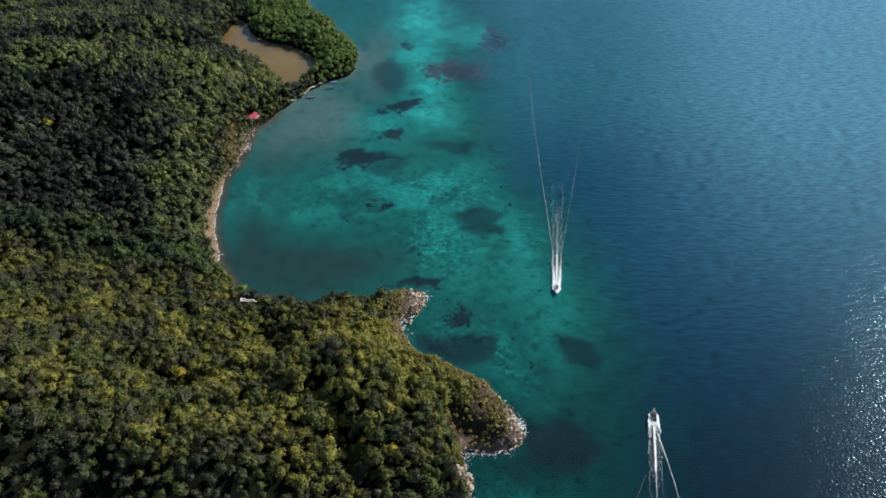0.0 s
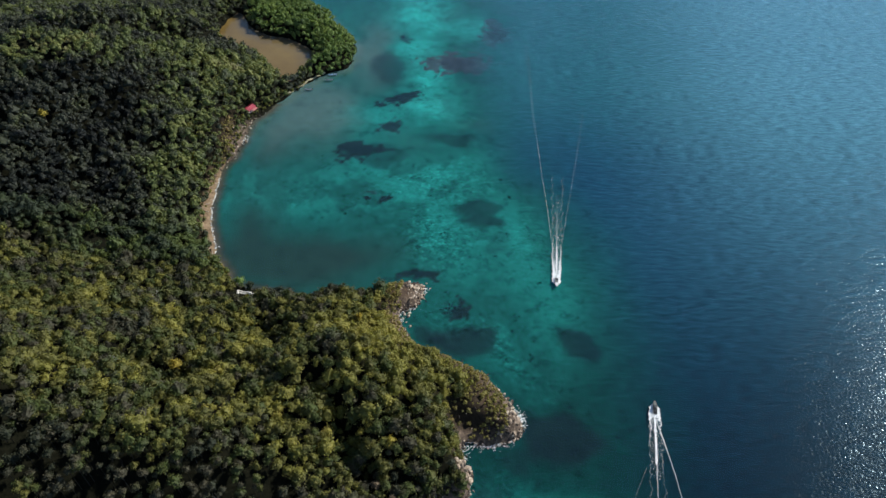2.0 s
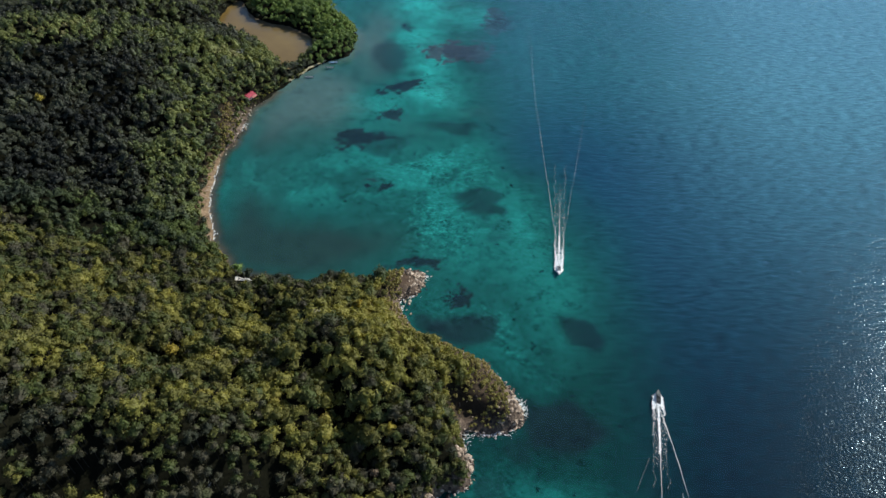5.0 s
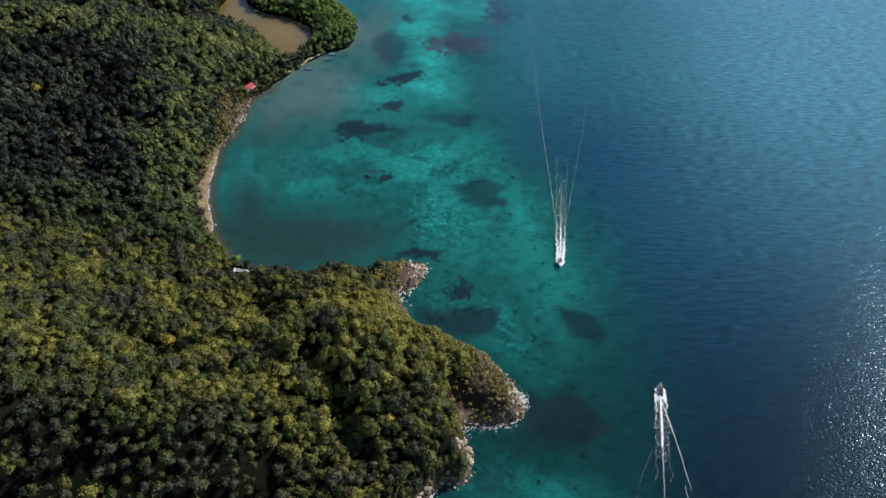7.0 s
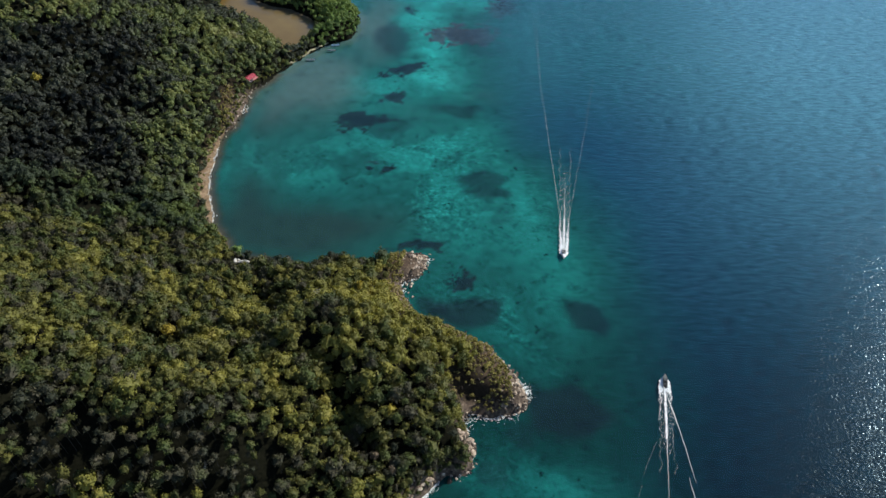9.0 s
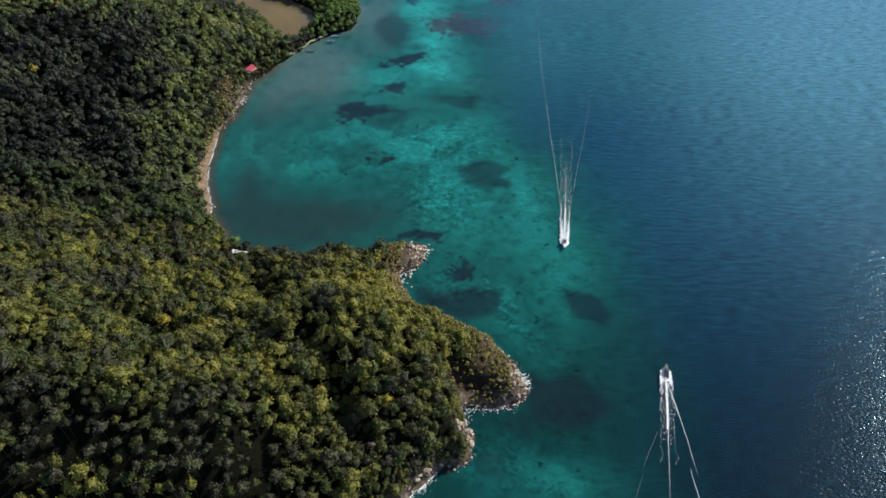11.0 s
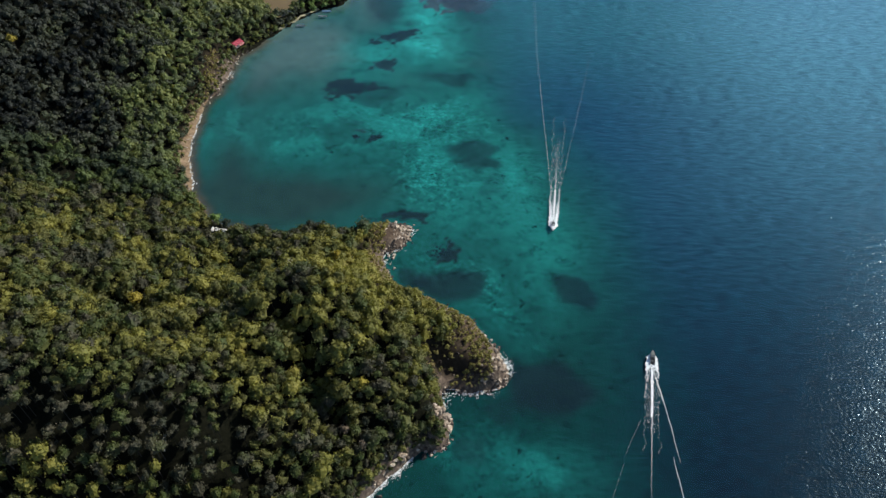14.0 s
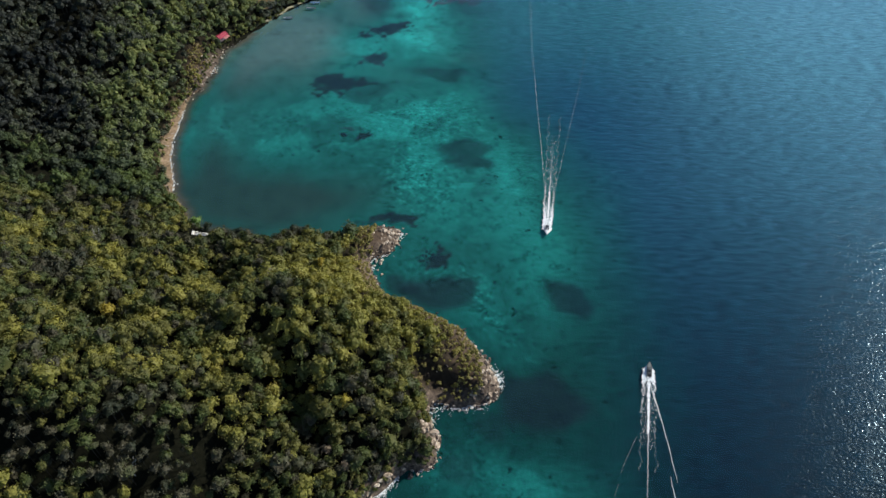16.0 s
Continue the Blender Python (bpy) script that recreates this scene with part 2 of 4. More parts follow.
# ---- plan of the coast ----
SHORE_NORTH = [(-175, 820), (-151, 716), (-142, 689), (-121, 664), (-107, 640), (-90, 611), (-84, 595), (-86, 563), (-96, 553), (-109, 545)]
SHORE_BAY = [(-120, 530), (-128, 518), (-138, 502), (-147, 485), (-155, 470), (-156, 447), (-159, 424), (-164, 410), (-162, 386), (-161, 367),
             (-155, 343), (-146, 318), (-138, 306), (-134, 299), (-127, 290), (-109, 286), (-98, 284), (-84, 279), (-64, 283), (-45, 288)]
SHORE_CAPE = [(-29, 294), (-15, 295), (-11, 287), (-15, 276), (-25, 270), (-21, 257), (-17, 248), (-7, 240), (8, 234), (21, 228), (31, 219),
              (38, 205), (43, 194), (39, 186), (26, 184), (13, 183), (12, 175), (16, 166), (13, 153), (2, 151), (-9, 140), (-22, 126), (-42, 106), (-58, 70)]
LAGOON = [(-217, 648), (-207, 665), (-189, 633), (-168, 618), (-148, 611), (-130, 596), (-117, 576), (-122, 562), (-134, 533), (-148, 546),
          (-172, 577), (-194, 590), (-217, 616)]
# mounds: x, y, height, spread
MOUNDS = [(-318, 437, 50, 69), (-256, 486, 29, 66), (-225, 141, 94, 71), (-100, 144, 26, 29), (-54, 203, 10, 14), (-44, 199, 30, 42),
          (-316, 319, 23, 51), (-366, 562, 23, 59), (-64, 256, 9, 14), (-265, 593, 11, 36)]

# gullies: from x, y to x, y, depth, width
GULLIES = [(9, 194, 22, 187, 14, 7), (-57, 188, -34, 154, 13, 8), (-100, 244, -84, 224, 12, 8), (-148, 202, -122, 190, 12, 8), (-232, 352, -200, 322, 5, 10), (-266, 420, -205, 396, 7, 11),
           (-250, 300, -205, 292, 6, 11), (-186, 205, -205, 240, 6, 10), (-345, 484, -292, 500, 22, 20), (-292, 500, -238, 552, 24, 19), (-238, 552, -208, 584, 14, 15)]


def smooth_line(points, steps):
    """A Catmull-Rom line through the points."""
    p = np.array(points, float)
    p = np.vstack([2 * p[0] - p[1], p, 2 * p[-1] - p[-2]])
    t = np.linspace(0, 1, steps, endpoint=False)[:, None]
    rows = []
    for a, b, c, d in zip(p, p[1:], p[2:], p[3:]):
        rows.append(0.5 * (2 * b + (c - a) * t + (2 * a - 5 * b + 4 * c - d) * t**2 + (3 * b - a - 3 * c + d) * t**3))
    return np.vstack(rows + [p[-2:-1]])


def roughen(line, amount, size, seed):
    """Pushes the points of a line in and out by noise."""
    out = [(x + amount * noise.noise((x / size, y / size, seed)), y + amount * noise.noise((x / size, y / size, seed + 9))) for x, y in line]
    return np.array(out)


shore = smooth_line(SHORE_NORTH + SHORE_BAY + SHORE_CAPE, 6)
shore = roughen(shore, 2.2, 7.0, 3.0)
COAST = np.vstack([[(-4800, 4800), (-400, 4800), (-220, 1400)], shore, [(-40, 20), (-20, -60), (-120, -400), (-300, -4800), (-4800, -4800)]])
POND = roughen(smooth_line(LAGOON + LAGOON[:1], 5), 2.0, 9.0, 5.0)


def line_distance(p, line, closed=True):
    best = np.full(len(p), 1e9)
    ends = np.roll(line, -1, 0) if closed else line[1:]
    for a, b in zip(line if closed else line[:-1], ends):
        ab = b - a
        t = np.clip(((p - a) @ ab) / max(ab @ ab, 1e-9), 0, 1)
        best = np.minimum(best, ((p - a - t[:, None] * ab) ** 2).sum(1))
    return np.sqrt(best)


def inside(p, line):
    odd = np.zeros(len(p), bool)
    for a, b in zip(line, np.roll(line, -1, 0)):
        cross = (a[1] > p[:, 1]) != (b[1] > p[:, 1])
        x = a[0] + (p[:, 1] - a[1]) / (b[1] - a[1] if b[1] != a[1] else 1e-9) * (b[0] - a[0])
        odd ^= cross & (p[:, 0] < x)
    return odd


def step(a, b, x):
    t = np.clip((x - a) / (b - a), 0, 1)
    return t * t * (3 - 2 * t)


def blob(p, x, y, rx, ry, turn=0.0):
    c, s = math.cos(radians(turn)), math.sin(radians(turn))
    u, v = p[:, 0] - x, p[:, 1] - y
    return np.exp(-(((u * c + v * s) / rx) ** 2 + ((v * c - u * s) / ry) ** 2))


LATTICE = np.random.RandomState(7).rand(256, 256)


def value_noise(p, size, octaves=4):
    """Smooth noise from 0 to 1 at points of the plan."""
    total, weight = np.zeros(len(p)), 0.0
    for k in range(octaves):
        q = p / (size / 2**k) + 17.3 * k
        i = np.floor(q).astype(int)
        f = q - i
        f = f * f * (3 - 2 * f)
        i %= 256
        j = (i + 1) % 256
        a = LATTICE[i[:, 0], i[:, 1]] * (1 - f[:, 0]) + LATTICE[j[:, 0], i[:, 1]] * f[:, 0]
        b = LATTICE[i[:, 0], j[:, 1]] * (1 - f[:, 0]) + LATTICE[j[:, 0], j[:, 1]] * f[:, 0]
        total += (a * (1 - f[:, 1]) + b * f[:, 1]) * 0.5**k
        weight += 0.5**k
    return total / weight


def rockiness(p):
    """1 on the rocky capes, 0 on the quiet bay."""
    return np.clip(step(-60, -30, p[:, 0]) * step(305, 290, p[:, 1]) + blob(p, -157, 440, 9, 26), 0, 1)


def beachness(p):
    """1 along the sandy shore of the bay."""
    return blob(p, -158, 358, 30, 44) ** 0.5 * step(302, 312, p[:, 1]) * step(425, 385, p[:, 1])


def plan(p):
    """Height of the ground and its distance from the shore (below zero in the water)."""
    d = line_distance(p, COAST)
    land = inside(p, COAST)
    pond_d = line_distance(p, POND)
    pond = inside(p, POND)
    gap = np.minimum(d, np.where(pond, 0, pond_d))
    hills = sum(h * np.exp(-((p[:, 0] - x) ** 2 + (p[:, 1] - y) ** 2) / (2 * s * s)) for x, y, h, s in MOUNDS)
    hills = hills + 3.0 + 7.0 * (value_noise(p, 42.0) - 0.5)
    for x0, y0, x1, y1, deep, wide in GULLIES:
        a, ab = np.array((x0, y0)), np.array((x1 - x0, y1 - y0))
        t = np.clip(((p - a) @ ab) / (ab @ ab), 0, 1)
        hills = hills - deep * np.exp(-(((p - a - t[:, None] * ab) ** 2).sum(1)) / wide**2)
    hills = np.maximum(hills - 10 * step(142, 95, p[:, 1]) * step(-60, -90, p[:, 0]) - 4.0 * step(158, 130, p[:, 1]) * step(-40, -70, p[:, 0]), 2.0)
    far = step(900, 2500, np.abs(p).max(1))
    hills = hills * (1 - far) + far * 40 * value_noise(p, 500.0)
    rock, beach = rockiness(p), beachness(p)
    width = 13.0 - 5.5 * rock - 3.0 * blob(p, 20, 190, 18, 10)
    rise = 1 - np.exp(-np.maximum(gap - 6.0 * beach, 0) / width)
    z = 0.35 + 0.9 * step(0, 8, gap) + hills * rise
    z += rock * step(0, 3, gap) * step(16, 6, gap) * (2.6 * value_noise(p, 6.0, 3) - 0.2)
    z = np.where(pond, -0.5, z)
    depth = 0.35 + 0.55 * step(0, 20, d) + 0.5 * value_noise(p, 30.0)
    z = np.where(land, z, -depth)
    signed = np.where(land, d, -d)
    return z, signed, pond, pond_d, rock, beach


# ---- mesh helpers ----
def mesh_object(name, verts, faces, material, parent=None, label="", smooth=False):
    data = bpy.data.meshes.new(name)
    data.from_pydata([tuple(v) for v in verts], [], [tuple(f) for f in faces])
    data.update()
    if smooth:
        data.polygons.foreach_set("use_smooth", [True] * len(data.polygons))
    data.materials.append(material)
    ob = new(name, data)
    ob.parent = parent
    if label:
        ob["label"] = label
    return ob


def part(name, bm, material, parent, label="", smooth=False):
    data = bpy.data.meshes.new(name)
    bm.to_mesh(data)
    bm.free()
    if smooth:
        data.polygons.foreach_set("use_smooth", [True] * len(data.polygons))
    data.materials.append(material)
    ob = new(name, data)
    ob.parent = parent
    if label:
        ob["label"] = label
    return ob


def triangles_object(name, tris, materials, tint=None, index=None):
    """A mesh from an array of separate triangles (n, 3, 3)."""
    n = len(tris)
    data = bpy.data.meshes.new(name)
    data.vertices.add(3 * n)
    data.vertices.foreach_set("co", np.ascontiguousarray(tris, np.float32).ravel())
    data.loops.add(3 * n)
    data.loops.foreach_set("vertex_index", np.arange(3 * n, dtype=np.int32))
    data.polygons.add(n)
    data.polygons.foreach_set("loop_start", np.arange(0, 3 * n, 3, dtype=np.int32))
    for m in materials:
        data.materials.append(m)
    if index is not None:
        data.polygons.foreach_set("material_index", index.astype(np.int32))
    if tint is not None:
        data.attributes.new("tint", "FLOAT", "POINT").data.foreach_set("value", np.repeat(tint, 3).astype(np.float32))
    data.update(calc_edges=True)
    return new(name, data)


def empty(name, m, label, category, group="", kind=""):
    ob = new(name)
    ob.matrix_world = m
    return tagged(ob, label, category, group, kind)


def box(bm, x, y, z, sx, sy, sz, bevel=0.0, turn=0.0):
    made = bmesh.ops.create_cube(bm, size=1.0, matrix=Matrix.Translation((x, y, z)) @ Matrix.Rotation(radians(turn), 4, "Z") @ Matrix.Diagonal((sx, sy, sz, 1)))
    if bevel:
        edges = {e for v in made["verts"] for e in v.link_edges}
        bmesh.ops.bevel(bm, geom=list(edges), offset=bevel, segments=2, affect="EDGES")
    return bm


def tube(bm, a, b, ra, rb, sides=7):
    """A tapered rod from a to b."""
    a, b = Vector(a), Vector(b)
    turn = (b - a).to_track_quat("Z", "Y").to_matrix()
    rings = []
    for p, r in ((a, ra), (b, rb)):
        rings.append([bm.verts.new(p + turn @ Vector((r * math.cos(2 * math.pi * k / sides), r * math.sin(2 * math.pi * k / sides), 0))) for k in range(sides)])
    for k in range(sides):
        bm.faces.new((rings[0][k], rings[0][(k + 1) % sides], rings[1][(k + 1) % sides], rings[1][k]))
    bm.faces.new(rings[1])
    bm.faces.new(rings[0][::-1])
    return bm


# ---- ground: one sheet of land and sea floor to the horizon ----
FINE = 2.0
gx = np.concatenate([-np.geomspace(4700, 540, 22), np.arange(-520, 341, FINE), np.geomspace(355, 4700, 24)])
gy = np.concatenate([-np.geomspace(4700, 30, 24), np.arange(0, 60, 6.0), np.arange(60, 761, FINE), np.geomspace(775, 4700, 22)])
GX, GY = np.meshgrid(gx, gy)
GRID = np.column_stack([GX.ravel(), GY.ravel()])
Z, SHORE_D, IS_POND, POND_D, ROCK, BEACH = plan(GRID)
NX, NY = len(gx), len(gy)
HEIGHT = Z.reshape(NY, NX)
REACH = np.where(IS_POND, -POND_D, np.minimum(SHORE_D, POND_D)).reshape(NY, NX)


def sample(field, p):
    """A field of the ground at points of the plan."""
    p = np.atleast_2d(np.asarray(p, float))
    i = np.clip(np.searchsorted(gx, p[:, 0]) - 1, 0, NX - 2)
    j = np.clip(np.searchsorted(gy, p[:, 1]) - 1, 0, NY - 2)
    u = (p[:, 0] - gx[i]) / (gx[i + 1] - gx[i])
    v = (p[:, 1] - gy[j]) / (gy[j + 1] - gy[j])
    return (field[j, i] * (1 - u) + field[j, i + 1] * u) * (1 - v) + (field[j + 1, i] * (1 - u) + field[j + 1, i + 1] * u) * v


def dryness(p):
    """1 on the bare and scrubby slopes of the cape."""
    return np.clip(1.25 * (blob(p, -22, 257, 8, 24, 8) + blob(p, 4, 232, 32, 7, -22) + blob(p, 31, 206, 11, 13) + blob(p, 17, 194, 13, 9)
                           + blob(p, -19, 285, 12, 7) + 0.55 * blob(p, -164, 436, 6, 26, 8)), 0, 1)


def warped(p, amount, size):
    """Points of the plan pushed about by noise, for ragged shapes."""
    return p + amount * np.column_stack([value_noise(p + 31.0, size, 4) - 0.5, value_noise(p + 211.0, size, 4) - 0.5])


def sea_floor_colour(p, d):
    """Colour of the sea floor as it looks through the clear water above it, with the far sky sheen put in, its weed and
    its pale flecks.
    """
    x, y = p[:, 0], p[:, 1]
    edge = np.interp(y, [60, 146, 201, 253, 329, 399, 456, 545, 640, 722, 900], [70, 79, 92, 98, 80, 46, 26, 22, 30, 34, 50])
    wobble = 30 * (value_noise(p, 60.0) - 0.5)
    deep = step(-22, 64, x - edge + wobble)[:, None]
    q, r = warped(p, 26.0, 30.0), warped(warped(p, 22.0, 16.0), 9.0, 5.0)
    light = sum(w * blob(q, *row) for w, *row in BRIGHT)
    puffs = step(0.47, 0.58, value_noise(q + 55.0, 26.0, 5))
    light = light * (0.72 + 0.5 * puffs) + 0.30 * puffs * (blob(p, -104, 384, 62, 30) + blob(p, -20, 395, 46, 40)) + 0.30 * (value_noise(p + 300.0, 60.0, 5) - 0.5)
    light = np.clip(light, 0, 1)[:, None]
    murky = np.clip(sum(w * blob(q, *row) for w, *row in MURKY) + 0.8 * step(10, 0, -d) * (x < -60) + 0.30 * (value_noise(q, 28.0) - 0.5), 0, 1)[:, None]
    teal, bright, murk, blue = (np.array(c) for c in (TEAL, PALE, MURK, BLUE))
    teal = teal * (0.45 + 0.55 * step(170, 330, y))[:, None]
    colour = teal * (1 - light) + bright * light
    grey = step(400, 480, y)[:, None]
    colour = colour * (1 - murky) + (murk * (1 - grey) + np.array((0.088, 0.138, 0.128)) * grey) * murky
    for rx0, ry0, rx, ry, turn, red, dense in REEFS:
        soft = dense < 0.5
        rim = blob(q if soft else r, rx0, ry0, rx * 1.1, ry * 1.1, turn)
        holes = 0.0 if soft else 0.95 * (value_noise(p + 71.0, 4.5, 3) - 0.5) * (rim > 0.02)
        shade = (step(0.26, 0.66, rim) if soft else step(0.40, 0.56, rim + holes)) * (1.7 * dense if soft else min(0.95, 0.36 + 0.45 * dense))
        tone = np.array((0.064, 0.050, 0.068) if red else (0.009, 0.020, 0.025) if soft else (0.012, 0.025, 0.030) if dense > 1.25 else (0.018, 0.038, 0.046))
        colour = colour * (1 - shade[:, None]) + tone * shade[:, None]
    brown = (0.9 * step(7, 0, -d) * (x < -90) * (y < 500))[:, None]
    colour = colour * (1 - brown) + np.array((0.085, 0.062, 0.045)) * brown
    # blue lightens with distance: the sky's reflection painted into the bed colour
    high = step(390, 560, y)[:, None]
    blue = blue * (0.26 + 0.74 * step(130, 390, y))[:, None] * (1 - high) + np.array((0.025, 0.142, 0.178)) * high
    # clear: how strongly far sky reflection and haze are painted into the blue
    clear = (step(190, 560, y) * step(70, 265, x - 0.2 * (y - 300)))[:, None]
    colour = colour * (1 - deep) + (blue * (1 - clear) + np.array(FAR_SHEEN) * clear) * deep
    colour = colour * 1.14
    weed = np.clip((1 - 0.8 * deep[:, 0]) * (1 - 0.45 * murky[:, 0]), 0, 1)
    fleck = np.clip(sum(w * blob(q, *row) for w, *row in FLECKED), 0, 1) * (1 - deep[:, 0])
    return colour, weed, fleck


FAR_SHEEN = (0.104, 0.275, 0.360)
TEAL, PALE, MURK, BLUE = (0.010, 0.100, 0.088), (0.024, 0.345, 0.304), (0.020, 0.050, 0.045), (0.010, 0.068, 0.124)
# reef patches: x, y, reach, reach, turn, reddish, density
REEFS = [(-40, 512, 20, 9, 38, False, 1.3), (-44, 470, 9, 10, 0, False, 1.2), (-64, 436, 21, 10, 2, False, 1.3), (-42, 430, 14, 12, 0, False, 0.25),
         (12, 572, 33, 20, 3, True, 1.0), (50, 632, 17, 28, 0, True, 0.9), (30, 548, 22, 16, 0, False, 0.2), (84, 690, 28, 22, 0, True, 0.2),
         (26, 372, 15, 11, 10, False, 0.38), (30, 355, 15, 8, 0, False, 0.42), (8, 275, 9, 6, 0, False, 1.4), (77, 252, 10, 14, 28, False, 0.46)]
REEFS += [(61, 191, 23, 16, 0, False, 0.49), (13, 249, 18, 11, -30, False, 0.46), (-4, 257, 9, 6, 0, False, 0.40), (-14, 304, 12, 5, 12, False, 1.3),
          (-42, 379, 3, 5, 0, False, 1.3), (-54, 379, 4, 3, 0, False, 1.0), (-40, 622, 8, 6, 0, False, 0.6), (8, 451, 26, 8, 0, False, 0.30),
          (36, 178, 9, 7, 0, False, 0.25), (44, 333, 8, 14, 0, False, 0.22), (20, 158, 9, 8, 0, False, 0.25), (-52, 566, 15, 30, 0, False, 0.36)]
# weight, x, y, reach, reach, turn
BRIGHT = [(0.90, -26, 660, 26, 90), (0.95, -14, 540, 16, 42), (0.70, 4, 496, 22, 22), (0.55, 26, 640, 20, 26), (0.40, -48, 478, 30, 34), (0.30, -85, 490, 22, 24),
          (0.26, 0, 420, 44, 26), (0.46, 54, 325, 17, 48, 8), (0.26, 68, 272, 18, 34), (0.20, -112, 386, 38, 20), (0.26, 8, 322, 28, 32), (0.22, 36, 236, 12, 34, 40),
          (0.24, 22, 154, 30, 15), (0.22, 58, 150, 28, 16)]
MURKY = [(1.0, -92, 312, 48, 26), (0.85, -128, 340, 26, 40), (0.80, -66, 592, 16, 50), (0.80, -112, 506, 34, 40), (0.5, -52, 320, 36, 16),
         (0.5, -134, 440, 18, 46), (0.4, 62, 193, 19, 15), (0.5, 8, 250, 16, 10),
         (0.40, -116, 446, 28, 44), (0.30, -92, 470, 24, 26)]
FLECKED = [(0.9, -6, 338, 40, 28, -30), (0.9, 36, 238, 9, 34, 42), (0.6, 8, 572, 40, 26), (0.7, 10, 400, 40, 24), (0.5, 24, 165, 30, 18), (0.5, 4, 262, 18, 16),
           (0.35, -90, 388, 60, 26)]
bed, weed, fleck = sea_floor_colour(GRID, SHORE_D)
cover = np.zeros((len(GRID), 4))
MANGROVE_SHORE = (GRID[:, 1] > 541) & (GRID[:, 0] > -128)
near_shore = step(3.5, 0.5, np.minimum(SHORE_D, 99)) * ~MANGROVE_SHORE
cover[:, 0] = np.clip(BEACH * step(9, 5, SHORE_D) + near_shore * (1 - ROCK) * 0.8 * step(470, 440, GRID[:, 1]) * step(296, 306, GRID[:, 1]), 0, 1)
cover[:, 1] = np.clip(ROCK * step(7, 2.5, SHORE_D) + 0.15 * ROCK * dryness(GRID), 0, 1)
# cape hollow falls back to near-black litter: dark earth plus painted-in shade
cover[:, 2] = np.clip(dryness(GRID) * (1 - 0.75 * np.minimum(1, 1.4 * blob(GRID, 14, 196, 12, 11))), 0, 1)
cover[:, 3] = 1
ids = np.arange(NX * NY).reshape(NY, NX)
quads = np.stack([ids[:-1, :-1], ids[:-1, 1:], ids[1:, 1:], ids[1:, :-1]], -1).reshape(-1, 4)
gdata = bpy.data.meshes.new("ground")
gdata.vertices.add(len(GRID))
gdata.vertices.foreach_set("co", np.column_stack([GRID, Z]).astype(np.float32).ravel())
gdata.loops.add(4 * len(quads))
gdata.loops.foreach_set("vertex_index", quads.astype(np.int32).ravel())
gdata.polygons.add(len(quads))
gdata.polygons.foreach_set("loop_start", np.arange(0, 4 * len(quads), 4, dtype=np.int32))
gdata.polygons.foreach_set("use_smooth", np.ones(len(quads), bool))
gdata.update(calc_edges=True)
gdata.attributes.new("cover", "FLOAT_COLOR", "POINT").data.foreach_set("color", cover.astype(np.float32).ravel())
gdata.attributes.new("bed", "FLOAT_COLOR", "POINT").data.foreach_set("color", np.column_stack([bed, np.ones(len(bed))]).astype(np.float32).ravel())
gdata.attributes.new("weed", "FLOAT", "POINT").data.foreach_set("value", weed.astype(np.float32))
gdata.attributes.new("fleck", "FLOAT", "POINT").data.foreach_set("value", fleck.astype(np.float32))
gdata.materials.append(ground_mat)
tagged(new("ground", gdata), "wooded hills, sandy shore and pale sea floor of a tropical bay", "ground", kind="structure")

wx, wy = np.concatenate([gx[:22], gx[22:-24:4], gx[-24:]]), np.concatenate([gy[:24], gy[24:-22:4], gy[-22:]])
WATER = np.column_stack([q.ravel() for q in np.meshgrid(wx, wy)])
wid = np.arange(len(WATER)).reshape(len(wy), len(wx))
sea = mesh_object("water", np.column_stack([WATER, np.zeros(len(WATER))]), np.stack([wid[:-1, :-1], wid[:-1, 1:], wid[1:, 1:], wid[1:, :-1]], -1).reshape(-1, 4), sea_mat)
# the hills shelter the bay from the wind
shelter = np.interp(WATER[:, 1], [60, 200, 300, 450, 620, 900], [40, 70, 50, 20, 20, 0]) + 30 * (value_noise(WATER, 70.0) - 0.5)
wind = 0.12 + 0.88 * step(-60, 90, WATER[:, 0] - shelter)
sea.data.attributes.new("wind", "FLOAT", "POINT").data.foreach_set("value", wind.astype(np.float32))
tagged(sea, "clear turquoise sea turning deep blue, with small wind ripples", "sea", kind="structure")

# the lagoon behind the mangrove
pond_in = POND.mean(0) + (POND - POND.mean(0)) * 1.03
lbm = bmesh.new()
ring_out = [lbm.verts.new((x, y, 0.14)) for x, y in pond_in]
face = lbm.faces.new(ring_out)
bmesh.ops.triangulate(lbm, faces=[face])
bmesh.ops.subdivide_edges(lbm, edges=lbm.edges[:], cuts=3, use_grid_fill=True)
ldata = bpy.data.meshes.new("lagoon")
lbm.to_mesh(ldata)
lbm.free()
lp = np.array([v.co[:2] for v in ldata.vertices])
# where the trees' shadow and reflection are painted onto the lagoon
north_rim = step(16, 2, line_distance(lp, POND[5:34], False))
ldata.attributes.new("rim", "FLOAT", "POINT").data.foreach_set("value", np.clip(north_rim, 0, 1).astype(np.float32))
ldata.materials.append(lagoon_mat)
tagged(new("lagoon", ldata), "still brown muddy lagoon enclosed by mangrove trees", "lagoon", kind="structure")


# ---- trees ----
def unit(v):
    return v / np.maximum(np.linalg.norm(v, axis=-1, keepdims=True), 1e-9)


def sphere_tris(cuts):
    ball = bmesh.new()
    bmesh.ops.create_icosphere(ball, subdivisions=cuts, radius=1.0)
    out = np.array([[v.co[:] for v in f.verts] for f in ball.faces])
    ball.free()
    return out


